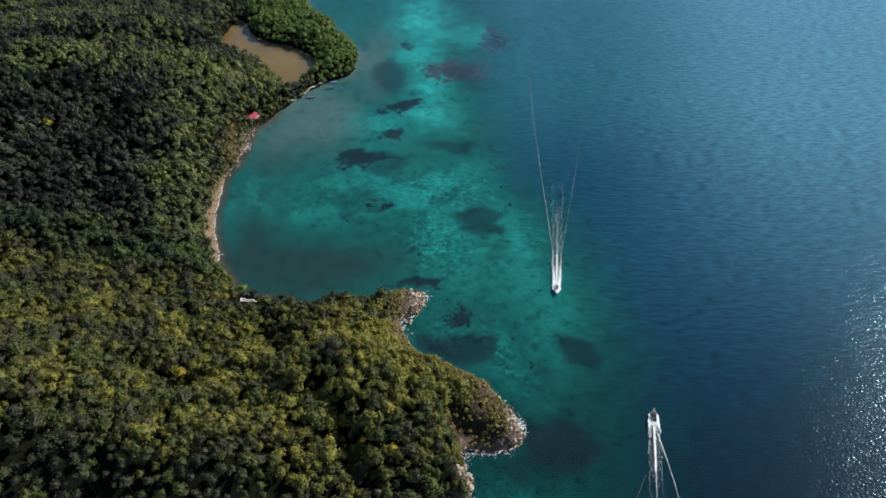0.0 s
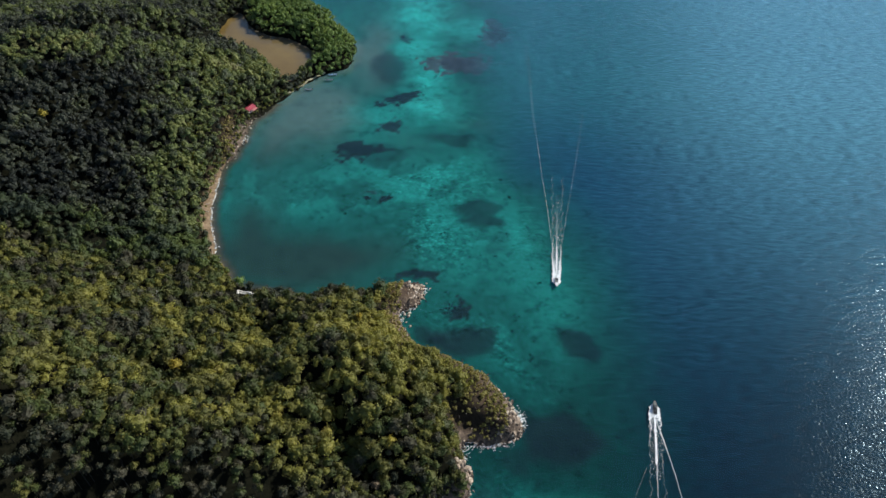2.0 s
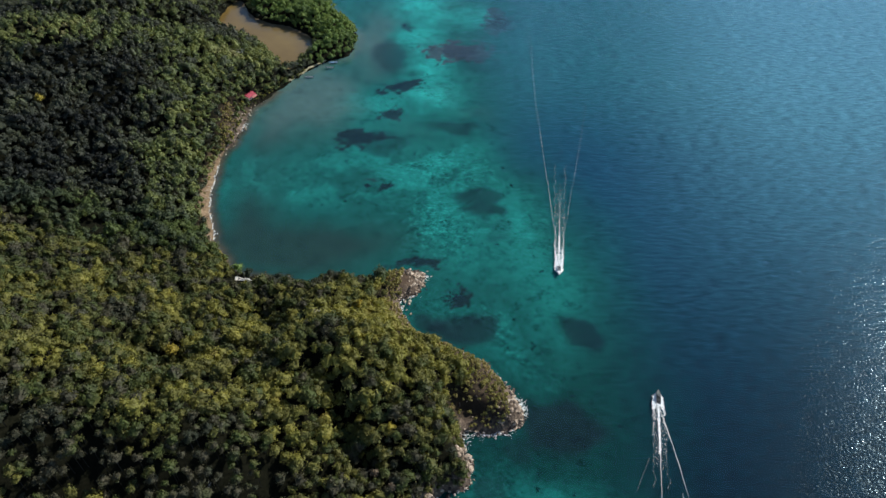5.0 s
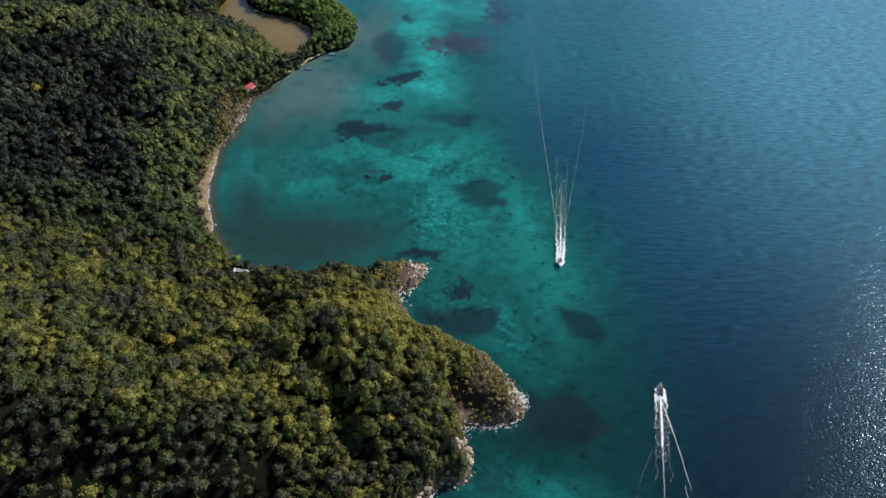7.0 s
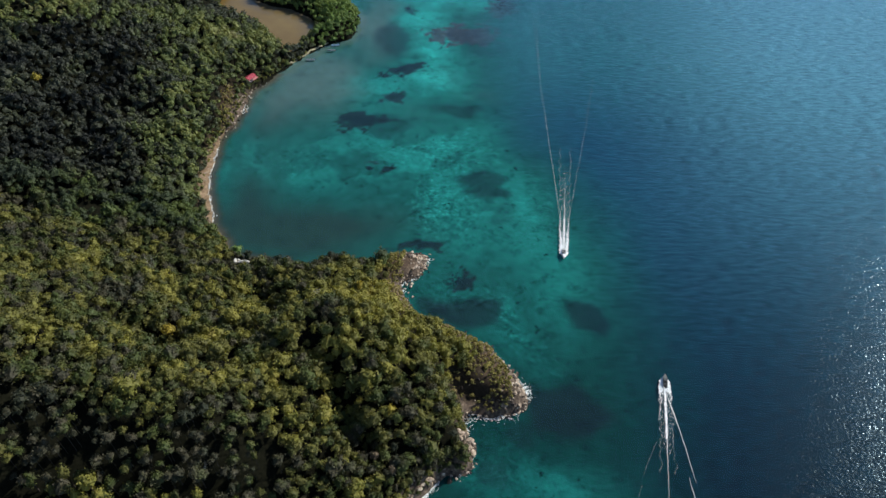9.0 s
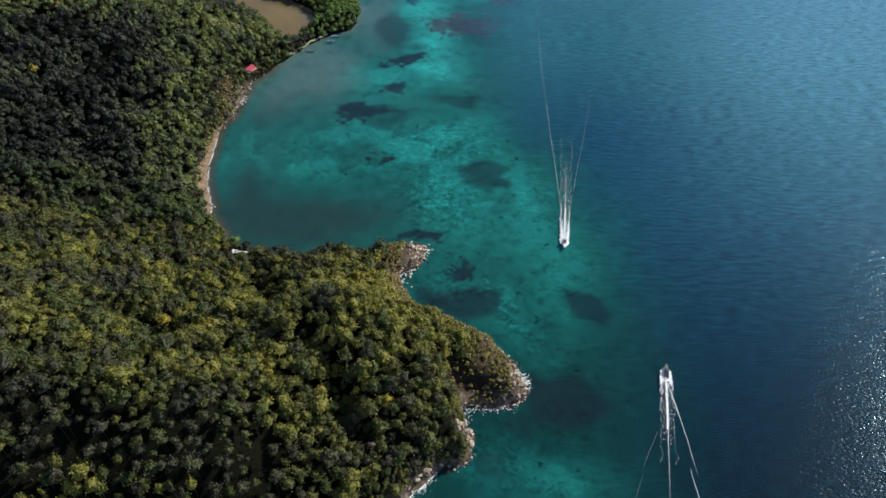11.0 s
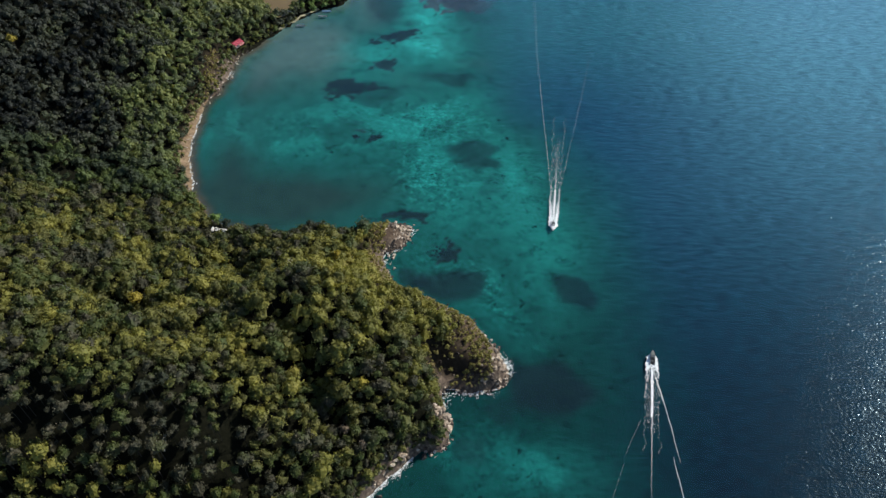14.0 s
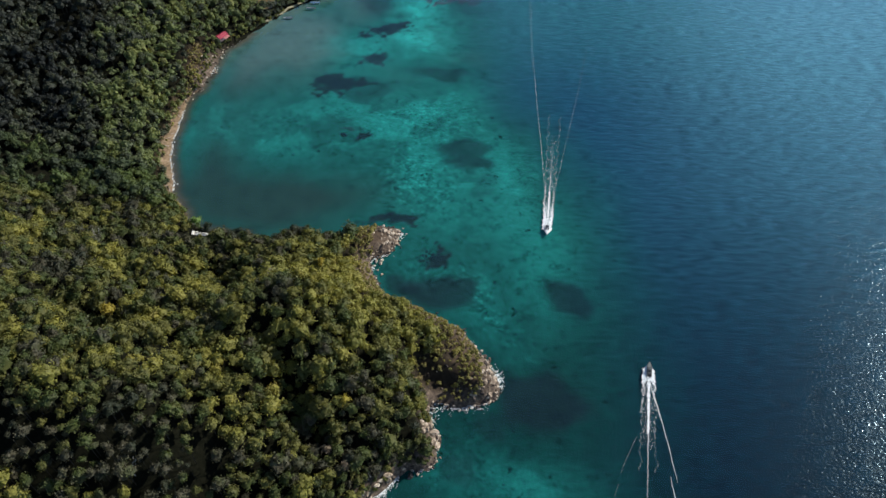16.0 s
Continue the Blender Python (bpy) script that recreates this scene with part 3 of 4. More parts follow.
def crown_tris(seed, clumps, leaves, size, spread=1.0, plump=1.0, cuts=3):
    """A crown of radius about 1: a lobed, uneven leafy dome set with small leaf sprays."""
    r = np.random.RandomState(seed)
    centres, sizes = [], []
    for k in range(clumps):
        if k < max(3, clumps // 4):
            c = np.array([r.uniform(-0.25, 0.25), r.uniform(-0.25, 0.25), r.uniform(0.35, 0.62)])
        else:
            a, rad = 2.4 * k + r.uniform(-0.5, 0.5), r.uniform(0.30, 0.68) * spread
            c = np.array([rad * math.cos(a), rad * math.sin(a), 0.62 - 1.15 * rad + r.uniform(-0.14, 0.14)])
        centres.append(c)
        sizes.append(r.uniform(0.33, 0.50) * plump)
    middle = np.array((0, 0, 0.1))
    shell = sphere_tris(cuts)
    shell = shell[shell[:, :, 2].mean(1) > -0.45]
    way = shell.reshape(-1, 3)
    far = np.full(len(way), 0.42)
    for c, sc in zip(centres, sizes):                 # out to the surface of the joined lobes
        along = way @ (c - middle)
        inside_sq = (sc * 0.90) ** 2 - (((c - middle) ** 2).sum() - along**2)
        far = np.where(inside_sq > 0, np.maximum(far, along + np.sqrt(np.maximum(inside_sq, 0))), far)
    wobble = np.array([noise.noise(Vector(w * 5.0) + Vector((seed * 3.1, 0, 0))) for w in way])
    out = [(middle + way * (far * (0.80 + 0.20 * wobble))[:, None]).reshape(-1, 3, 3)]
    for c, sc in zip(centres, sizes):
        way = unit(r.normal(size=(leaves, 3)) + np.array([0, 0, 0.55]) + 0.5 * c)
        way[:, 2] = np.where(way[:, 2] < -0.35, -way[:, 2], way[:, 2])
        centre = c + way * (sc * r.uniform(0.70, 1.18, (leaves, 1)))
        normal = unit(way + 0.75 * r.normal(size=(leaves, 3)))
        side = unit(np.cross(normal, r.normal(size=(leaves, 3))))
        other = np.cross(normal, side)
        s = size * r.uniform(0.65, 1.35, (leaves, 1))
        a, b = centre + side * s, centre - side * s * r.uniform(0.6, 1.0, (leaves, 1))
        c1, c2 = centre + other * s * r.uniform(0.4, 0.9, (leaves, 1)), centre - other * s * r.uniform(0.4, 0.9, (leaves, 1))
        out += [np.stack([a, c1, b], 1), np.stack([a, b, c2], 1)]
    return np.concatenate(out)


def trunk_tris(seed):
    """A tapered trunk from 0 to 1 with a limb, for far trees."""
    r = np.random.RandomState(seed)
    rods = [((0, 0, 0), (0, 0, 1), 0.05, 0.03)]
    a = r.uniform(0, 6.3)
    rods.append(((0, 0, 0.55), (0.25 * math.cos(a), 0.25 * math.sin(a), 1.0), 0.028, 0.012))
    out = []
    for a, b, ra, rb in rods:
        a, b = np.array(a, float), np.array(b, float)
        ring = np.array([(math.cos(k * 2.0944), math.sin(k * 2.0944), 0) for k in range(3)])
        for k in range(3):
            p, q = ring[k], ring[(k + 1) % 3]
            out += [[a + p * ra, a + q * ra, b + q * rb], [a + p * ra, b + q * rb, b + p * rb]]
    return np.array(out)


NEAR_CROWNS = [crown_tris(s, 13, 11, 0.105, 0.95, 0.80, 2) for s in range(8)]
FAR_CROWNS = [crown_tris(40 + s, 6, 8, 0.165, 1.0, 1.0, 2) for s in range(6)]
SCRUB_CROWNS = [crown_tris(80 + s, 6, 11, 0.15, 1.05, 1.0, 2) for s in range(4)]
TRUNKS = [trunk_tris(s) for s in range(3)]


def forest(name, spots, crowns, material, label, seed):
    """spots: rows of x, y, ground z, height, radius, crown height, tint. One object of many trees."""
    r = np.random.RandomState(seed)
    kinds = r.randint(0, len(crowns), len(spots))
    turns = r.uniform(0, 2 * math.pi, len(spots))
    tris, tints, index = [], [], []
    for k, proto in enumerate(crowns):
        some = spots[kinds == k]
        if not len(some):
            continue
        a = turns[kinds == k][:, None, None]
        x, y, z = (proto[None, :, :, i] for i in range(3))
        rad, tall = some[:, 4][:, None, None], some[:, 5][:, None, None]
        lean = (r.uniform(-0.2, 0.2, len(some)))[:, None, None]
        px = (x * np.cos(a) - y * np.sin(a)) * rad + lean * z * rad + some[:, 0][:, None, None]
        py = (x * np.sin(a) + y * np.cos(a)) * rad * (1 + lean) + some[:, 1][:, None, None]
        pz = z * tall + (some[:, 2] + some[:, 3] - 0.85 * some[:, 5])[:, None, None]
        tris.append(np.stack([px, py, pz], -1).reshape(-1, 3, 3))
        tints.append(np.repeat(some[:, 6], len(proto)))
        index.append(np.zeros(len(tints[-1])))
        wood = TRUNKS[k % 3]
        w = wood[None] * np.stack([some[:, 4] * 0.9, some[:, 4] * 0.9, some[:, 3] - 0.5 * some[:, 5]], -1)[:, None, None, :] + some[:, None, None, :3]
        tris.append(w.reshape(-1, 3, 3))
        tints.append(np.repeat(some[:, 6], len(wood)))
        index.append(np.ones(len(tints[-1])))
    ob = triangles_object(name, np.concatenate(tris), [material, bark], np.concatenate(tints), np.concatenate(index))
    return tagged(ob, label, "trees", kind="stuff")


rs = np.random.RandomState(11)
SPACE = 4.15
cx, cy = np.meshgrid(np.arange(-520, 45, SPACE), np.arange(62, 742, SPACE * 0.9))
cx = cx + (np.arange(cx.shape[0]) % 2)[:, None] * SPACE / 2
spots = np.column_stack([cx.ravel(), cy.ravel()]) + rs.uniform(-1.7, 1.7, (cx.size, 2))
spots = spots[(spots[:, 0] > -236 - (spots[:, 1] - 155) * 0.49) & (spots[:, 0] < 44)]
reach = sample(REACH, spots)
rock, beach, dry = rockiness(spots), beachness(spots), dryness(spots)
HOUSE, RUIN = np.array((-157.0, 478.0)), np.array((-117.0, 278.5))
clear = (np.linalg.norm(spots - HOUSE, axis=1) > 5.8) & (np.linalg.norm((spots - RUIN + (0, 3.0)) * (0.8, 0.85), axis=1) > 9.5)
clear &= (spots[:, 0] < 28) & (np.linalg.norm(spots - np.array((12.5, 167.0)), axis=1) > 6.0)
clear &= ~((spots[:, 1] < 480) & (spots[:, 1] > 464) & (spots[:, 0] > -154))
margin = 0.3 + 3.6 * beach + np.where(spots[:, 1] < 178, 0.4, 2.6) * rock - 1.8 * ((spots[:, 1] > 541) & (spots[:, 0] > -128))
keep = (reach > margin) & clear & ((spots[:, 1] < 330) | (rs.rand(len(spots)) < 0.93)) & (rs.rand(len(spots)) > 0.03 + 0.22 * step(156, 130, spots[:, 1]) * step(-50, -75, spots[:, 0]))
holes = value_noise(spots + 430.0, 13.0, 2) + 0.10 * (rs.rand(len(spots)) - 0.5)
keep &= holes > 0.16 + 0.03 * step(215, 150, spots[:, 1]) + 0.06 * step(-180, -250, spots[:, 0]) * (spots[:, 1] > 300)
spots, reach, rock, dry = spots[keep], reach[keep], rock[keep], dry[keep]
ground_z = sample(HEIGHT, spots)
east_of_pond = (spots[:, 1] > 541) & (spots[:, 0] > np.interp(spots[:, 1], [541, 575, 600, 620, 640, 680, 740], [-119, -114, -132, -170, -190, -205, -215]))
is_mangrove = east_of_pond
is_scrub = ~is_mangrove & (dry + 0.3 * (rs.rand(len(spots)) - 0.5) > 0.36)
size = np.clip(rs.lognormal(0.0, 0.27, len(spots)), 0.55, 1.75)
radius = 3.7 * size
radius = np.where(reach < 8, radius * 0.8, radius)
tree_h = 3.2 + 1.35 * radius + rs.uniform(-1.1, 1.2, len(spots))
tree_h = np.where(is_mangrove, 5.0 + 1.1 * radius + rs.uniform(-0.8, 0.8, len(spots)), tree_h)
tree_h = np.where(reach < 8, tree_h * 0.75, tree_h)
low = np.clip(blob(spots, -30, 252, 17, 28, 8) + blob(spots, -4, 221, 36, 17, -22), 0, 1)
tree_h = tree_h * (1 - 0.38 * low) + np.where(reach > 10, 7.5 * (value_noise(spots + 90.0, 17.0, 2) - 0.5), 0)
tall = step(158, 132, spots[:, 1]) * step(-40, -70, spots[:, 0])
radius, tree_h = radius * (1 - 0.24 * tall), tree_h + (4.0 + 7.0 * (rs.rand(len(spots)) - 0.5)) * tall
crown_h = radius * rs.uniform(0.75, 1.2, len(spots))
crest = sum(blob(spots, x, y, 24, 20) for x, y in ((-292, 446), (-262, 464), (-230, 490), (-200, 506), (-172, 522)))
# west slope's shade, put into the tree tint
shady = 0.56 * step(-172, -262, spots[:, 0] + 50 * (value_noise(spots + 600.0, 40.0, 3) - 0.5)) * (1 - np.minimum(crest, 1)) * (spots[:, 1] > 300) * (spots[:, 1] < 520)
# tint also carries sunlight on crest, headland and shore, shade in the south
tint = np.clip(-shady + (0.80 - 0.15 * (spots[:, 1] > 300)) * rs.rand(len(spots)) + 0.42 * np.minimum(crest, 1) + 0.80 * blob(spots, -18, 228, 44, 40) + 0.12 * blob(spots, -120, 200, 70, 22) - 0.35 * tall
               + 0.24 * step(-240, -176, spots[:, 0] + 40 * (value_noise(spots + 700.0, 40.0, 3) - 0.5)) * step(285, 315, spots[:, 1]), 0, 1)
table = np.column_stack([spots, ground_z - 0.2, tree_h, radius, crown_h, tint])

# single trees: the stretch of hillside under the path
single = ~is_scrub & ~is_mangrove & (spots[:, 1] < 176) & (spots[:, 0] > -150)
pick = np.flatnonzero(single)
pick = pick[np.argsort(spots[pick, 1])][:300]
single = np.zeros(len(spots), bool)
single[pick] = True

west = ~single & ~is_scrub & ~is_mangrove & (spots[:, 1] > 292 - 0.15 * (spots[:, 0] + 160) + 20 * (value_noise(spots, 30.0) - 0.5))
hill = ~single & ~is_scrub & ~is_mangrove & ~west
far = spots[:, 1] > 330
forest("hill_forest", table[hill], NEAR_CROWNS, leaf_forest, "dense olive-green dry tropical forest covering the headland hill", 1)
forest("slope_forest", table[west & ~far], NEAR_CROWNS, leaf_west, "dense dark green forest on the slope above the bay, shade in its colour", 2)
forest("ridge_forest", table[west & far], FAR_CROWNS, leaf_ridge, "dark green forest covering the ridge behind the bay, haze and shade in its colour", 3)
forest("mangrove_forest", table[is_mangrove], FAR_CROWNS, leaf_mangrove, "bright green mangrove trees between lagoon and sea", 4)

# low dry scrub on the cape
sx, sy = np.meshgrid(np.arange(-45, 46, 1.7), np.arange(140, 300, 1.7))
wx, wy = np.meshgrid(np.arange(-182, -150, 2.1), np.arange(398, 476, 2.1))
scrub = np.column_stack([np.r_[sx.ravel(), wx.ravel()], np.r_[sy.ravel(), wy.ravel()]]) + rs.uniform(-0.9, 0.9, (sx.size + wx.size, 2))
s_reach = sample(REACH, scrub)
s_dry = dryness(scrub)
bare = np.minimum(1, 1.4 * blob(scrub, 15, 193, 12, 9))
ok = (s_reach > 1.2) & ~((scrub[:, 0] > -24) & (scrub[:, 1] > 274)) & ~(scrub[:, 0] > 35) & (s_dry > 0.3) & (rs.rand(len(scrub)) < 0.86 - 0.78 * bare)
scrub = scrub[ok]
s_rad = 1.15 * np.clip(rs.lognormal(0, 0.3, len(scrub)), 0.5, 1.9)
scrub_table = np.column_stack([scrub, sample(HEIGHT, scrub) - 0.15, 1.1 + 0.9 * s_rad, s_rad, s_rad * 0.85, rs.rand(len(scrub))])
forest("dry_scrub", scrub_table, SCRUB_CROWNS, leaf_scrub, "low tan and olive dry scrub on the headland slope", 5)
# shrubs that edge the shore of the bay
edge_line = smooth_line(SHORE_BAY, 14)
edge_line = np.vstack([edge_line, edge_line + (-2.0, -0.5), edge_line + (-4.0, -1.0)])
edge_spots = edge_line + rs.uniform(-2.2, 2.2, edge_line.shape)
e_reach = sample(REACH, edge_spots)
e_ok = (e_reach > 0.3 + 3.2 * beachness(edge_spots)) & (np.linalg.norm(edge_spots - RUIN, axis=1) > 8) & (rs.rand(len(edge_spots)) < 0.8)
edge_spots = edge_spots[e_ok]
e_rad = rs.uniform(0.8, 1.9, len(edge_spots))
forest("shore_shrubs", np.column_stack([edge_spots, sample(HEIGHT, edge_spots) - 0.1, 0.9 + e_rad, e_rad, e_rad * 0.8, rs.rand(len(edge_spots))]),
       SCRUB_CROWNS, leaf_forest, "green and olive shrubs fringing the beach", 6)


# bushes that close the forest's edge above the south shore of the cape
cape_line = np.array([q for q in smooth_line(SHORE_CAPE, 14) if q[1] < 182])
cape_spots = np.vstack([cape_line + (-k * 0.75, k * 0.65) for k in (1.8, 3.2, 4.6, 6.2, 8.0, 10.0)]) + rs.uniform(-1.1, 1.1, (6 * len(cape_line), 2))
c_reach = sample(REACH, cape_spots)
c_ok = (c_reach > 1.3) & (c_reach < 12) & (np.linalg.norm(cape_spots - np.array((12.5, 167.0)), axis=1) > 5.0) & (rs.rand(len(cape_spots)) < 0.62)
cape_spots = cape_spots[c_ok]
c_rad = rs.uniform(0.9, 2.2, len(cape_spots))
forest("cape_shrubs", np.column_stack([cape_spots, sample(HEIGHT, cape_spots) - 0.1, 0.9 + c_rad, c_rad, c_rad * 0.85, 0.75 * rs.rand(len(cape_spots))]),
       SCRUB_CROWNS, leaf_forest, "dull green bushes above the rocks of the cape", 7)


def branch(bm, a, way, length, thick, depth, r, sides=6):
    """A limb that forks."""
    b = a + way * length
    tube(bm, a, b, thick, thick * 0.62, sides)
    if depth:
        for k in range(3 if depth > 1 else 2):
            turn = Vector((r.uniform(-1, 1), r.uniform(-1, 1), r.uniform(-0.1, 0.6)))
            branch(bm, a + (b - a) * r.uniform(0.6, 1.0), (way + turn * 0.85).normalized(), length * r.uniform(0.5, 0.78), thick * 0.55, depth - 1, r, max(3, sides - 1))


def make_tree(name, crown, crown_material, label, category="tree", group="", seed=0):
    """A tree of crown radius 1 and height 2.4 at the origin: trunk with limbs, leafy crown."""
    r = random.Random(seed)
    thing = empty(name, Matrix.Identity(4), label, category, group)
    bm = bmesh.new()
    tube(bm, (0, 0, 0), (0.03, 0.02, 1.45), 0.075, 0.05, 7)
    for k in range(4):
        a = 1.57 * k + r.uniform(-0.4, 0.4)
        tube(bm, (0.02, 0.01, r.uniform(0.9, 1.3)), (0.5 * math.cos(a), 0.5 * math.sin(a), r.uniform(1.55, 1.85)), 0.04, 0.015, 5)
    part("trunk", bm, bark, thing)
    ob = triangles_object("crown", crown + np.array((0, 0, 1.62)), [crown_material])
    ob.parent = thing
    return thing


def place(x, y, lift=0.0):
    return float(sample(HEIGHT, (x, y))[0]) + lift


def stand(thing, x, y, scale, turn=0.0, lift=-0.2, tall=1.0):
    thing.matrix_world = Matrix.LocRotScale((x, y, place(x, y, lift)), Euler((0, 0, radians(turn))), (scale, scale, scale * tall))
    return thing


TREE_LABEL = "olive-green broad-crowned tree in the hillside forest"
protos = [make_tree("tree", NEAR_CROWNS[k], leaf_single, TREE_LABEL, "tree", "hillside trees", k) for k in range(6)]
for n, k in enumerate(pick):
    x, y, z, h, r0, ch, _ = table[k]
    m = Matrix.LocRotScale((x, y, z), Euler((0, 0, rs.uniform(0, 6.28))), (r0, r0, h / 2.5))
    if n < 6:
        protos[n].matrix_world = m
    else:
        k6 = protos[n % 6].scale
        copy_thing(protos[n % 6], m @ Matrix.Diagonal((1 / k6[0], 1 / k6[1], 1 / k6[2], 1)))

# ---- trees that stand out ----
def special(kind, seed, material, label, category, x, y, scale, tall=1.0, group=""):
    return stand(make_tree(kind, NEAR_CROWNS[seed % 6], material, label, category, group, seed), x, y, scale, seed * 37.0, 0.6, tall)


for n, (x, y, s) in enumerate([(-128, 200, 4.2), (-22, 166, 3.4), (-44, 242, 3.4), (-266, 389, 4.2), (-178, 400, 3.2), (-36, 170, 3.0)]):
    special("yellow_tree", n, leaf_yellow, "tree in yellow bloom among the green forest", "tree", x, y, s, 1.15, "yellow flowering trees")
special("shore_tree", 3, leaf_fresh, "round fresh-green tree at the water's edge", "tree", -124, 291, 4.5, 0.66)
for n, (x, y, s) in enumerate([(-7, 187, 3.2), (-28, 150, 3.2), (-20, 144, 2.8)]):
    special("grey_tree", n + 2, leaf_grey, "tree with greyish-brown dry foliage", "tree", x, y, s, 1.0, "dry grey trees")


def dead_tree(seed, x, y, height):
    r = random.Random(seed)
    thing = empty("dead_tree", pose(x, y, place(x, y, 1.0)), "bare bleached dead tree with forked branches", "tree", "dead trees")
    bm = bmesh.new()
    tube(bm, (0, 0, -1), (0.1, 0, height * 0.55), 0.20, 0.14, 7)
    part("trunk", bm, dead_wood, thing)
    for k in range(5):
        a = 1.257 * k + r.uniform(-0.3, 0.3)
        bm = bmesh.new()
        branch(bm, Vector((0.08, 0, height * r.uniform(0.42, 0.55))), Vector((math.cos(a) * 0.8, math.sin(a) * 0.8, 0.8)).normalized(), height * 0.26, 0.10, 3, r)
        part("limb", bm, dead_wood, thing)
    return thing


for n, (x, y, h) in enumerate([(-92, 128, 9.5), (-160, 258, 9.0), (-205, 195, 9.0), (-172, 522, 10.0), (-62, 226, 8.0), (-150, 190, 8.5)]):
    dead_tree(n, x, y, h)


# ---- rocks ----
def rock_mesh(seed, cuts=3):
    """An angular boulder of radius about 1."""
    r = random.Random(seed)
    bm = bmesh.new()
    bmesh.ops.create_icosphere(bm, subdivisions=cuts, radius=1.0)
    planes = [(Vector((r.gauss(0, 1), r.gauss(0, 1), r.gauss(0, 1))).normalized(), r.uniform(0.38, 0.85)) for _ in range(11)]
    for v in bm.verts:
        for normal, off in planes:
            over = v.co.dot(normal) - off
            if over > 0:
                v.co -= normal * over
        v.co *= 1 + 0.22 * noise.noise(v.co * 1.7 + Vector((seed, 0, 0))) + 0.12 * noise.noise(v.co * 4.5 + Vector((0, seed, 0)))
    data = bpy.data.meshes.new("boulder")
    bm.to_mesh(data)
    bm.free()
    return data


ROCKS_DARK, ROCKS_PALE = [rock_mesh(s) for s in range(6)], [rock_mesh(20 + s) for s in range(6)]
for d in ROCKS_DARK:
    d.materials.append(rock_dark)
for d in ROCKS_PALE:
    d.materials.append(rock_pale)


def boulder(x, y, size, pale, lift=0.15):
    ob = new("boulder", random.choice(ROCKS_PALE if pale else ROCKS_DARK))
    top = max(place(x, y), -0.5)
    ob.matrix_world = Matrix.LocRotScale((x, y, top + lift * size), Euler((random.uniform(-0.4, 0.4), random.uniform(-0.4, 0.4), random.uniform(0, 6.3))),
                                         (size * random.uniform(0.8, 1.4), size * random.uniform(0.7, 1.1), size * random.uniform(0.5, 0.85)))
    return tagged(ob, "pale sun-bleached angular shore boulder" if pale else "dark wet angular boulder at the waterline", "rock", "shore boulders")


random.seed(5)
# x, y, spread, count, size, share of pale ones
for x, y, spread, count, size, share in [(16, 195, 8.0, 22, 0.8, 0.25), (-15, 286, 6.5, 120, 1.15, 0.65), (-22, 272, 4.0, 34, 1.0, 0.65), (-19, 262, 3.0, 8, 0.9, 0.4),
                                          (38, 196, 5.5, 80, 0.95, 0.35), (34, 188, 4.5, 14, 1.5, 0.3), (38, 208, 3.5, 14, 1.5, 0.3), (24, 188, 4.5, 12, 1.5, 0.15),
                                          (12, 180, 3.0, 12, 1.4, 0.2), (13, 167, 3.2, 16, 1.8, 0.7), (13, 158, 3.5, 12, 1.4, 0.3), (3, 152, 4.0, 12, 1.5, 0.3),
                                          (-7, 145, 3.5, 14, 1.5, 0.8), (-15, 137, 4.0, 18, 1.3, 0.9), (-157, 446, 4.0, 34, 1.2, 0.6), (-160, 424, 4.5, 28, 1.1, 0.55),
                                          (-156, 460, 3.0, 8, 1.1, 0.5), (-161, 385, 3.0, 8, 0.7, 0.3), (-157, 350, 3.0, 8, 0.7, 0.3), (10, 232, 4.0, 8, 0.9, 0.2)]:
    for _ in range(int(count * 0.52)):
        boulder(x + random.gauss(0, spread * 0.6), y + random.gauss(0, spread * 0.6), size * random.uniform(0.4, 1.25), random.random() < share)
for x, y, big in [(38.5, 200, 1.7), (40, 194, 1.8), (38.5, 189, 1.7), (34, 189.5, 1.5), (37.5, 206, 1.5), (35, 197, 1.3), (31, 187.5, 1.4), (41, 190, 1.3), (36.5, 192.5, 1.9), (-12.5, 284, 1.6), (-17, 280, 1.4), (-14.5, 288.0, 1.5)]:
    boulder(x, y, big, True, 0.25)
for x, y, big in [(12.5, 169, 2.3), (13.5, 166, 2.4), (12.5, 163, 2.0), (11, 166, 2.2), (14.5, 169.5, 1.6), (12, 172, 1.5), (10.5, 169, 1.7), (-4.0, 148.0, 2.2), (-8, 143.5, 1.8)]:
    boulder(x, y, big, True, 0.35)


# broken rock along the water's edge of the capes
def rubble(name, pale, seed):
    r = np.random.RandomState(seed)
    shapes = []
    for data in (ROCKS_PALE if pale else ROCKS_DARK)[:3]:
        co = np.array([v.co[:] for v in data.vertices])
        shapes.append(np.array([[co[i] for i in f.vertices] for f in data.polygons]))
    tris = []
    for x, y in shore:
        if not ((x > -26 and 150 < y < 296) or (x < -150 and 398 < y < 486)):
            continue
        for _ in range(1 if pale else 2):
            px, py, size, turn = x + r.normal(0, 0.9), y + r.normal(0, 0.9), r.uniform(0.3, 0.95), r.uniform(0, 6.3)
            q = shapes[r.randint(3)] * (size * np.array((r.uniform(0.8, 1.4), r.uniform(0.7, 1.1), r.uniform(0.5, 0.9))))
            c, w = math.cos(turn), math.sin(turn)
            tris.append(np.stack([q[..., 0] * c - q[..., 1] * w + px, q[..., 0] * w + q[..., 1] * c + py, q[..., 2] + max(place(px, py), -0.5) + 0.1 * size], -1))
    ob = triangles_object(name, np.concatenate(tris), [rock_pale if pale else rock_dark])
    return tagged(ob, "small pale broken rocks along the water's edge" if pale else "small dark wet rocks along the water's edge", "rocks", kind="stuff")


rubble("pale_rubble", True, 3)
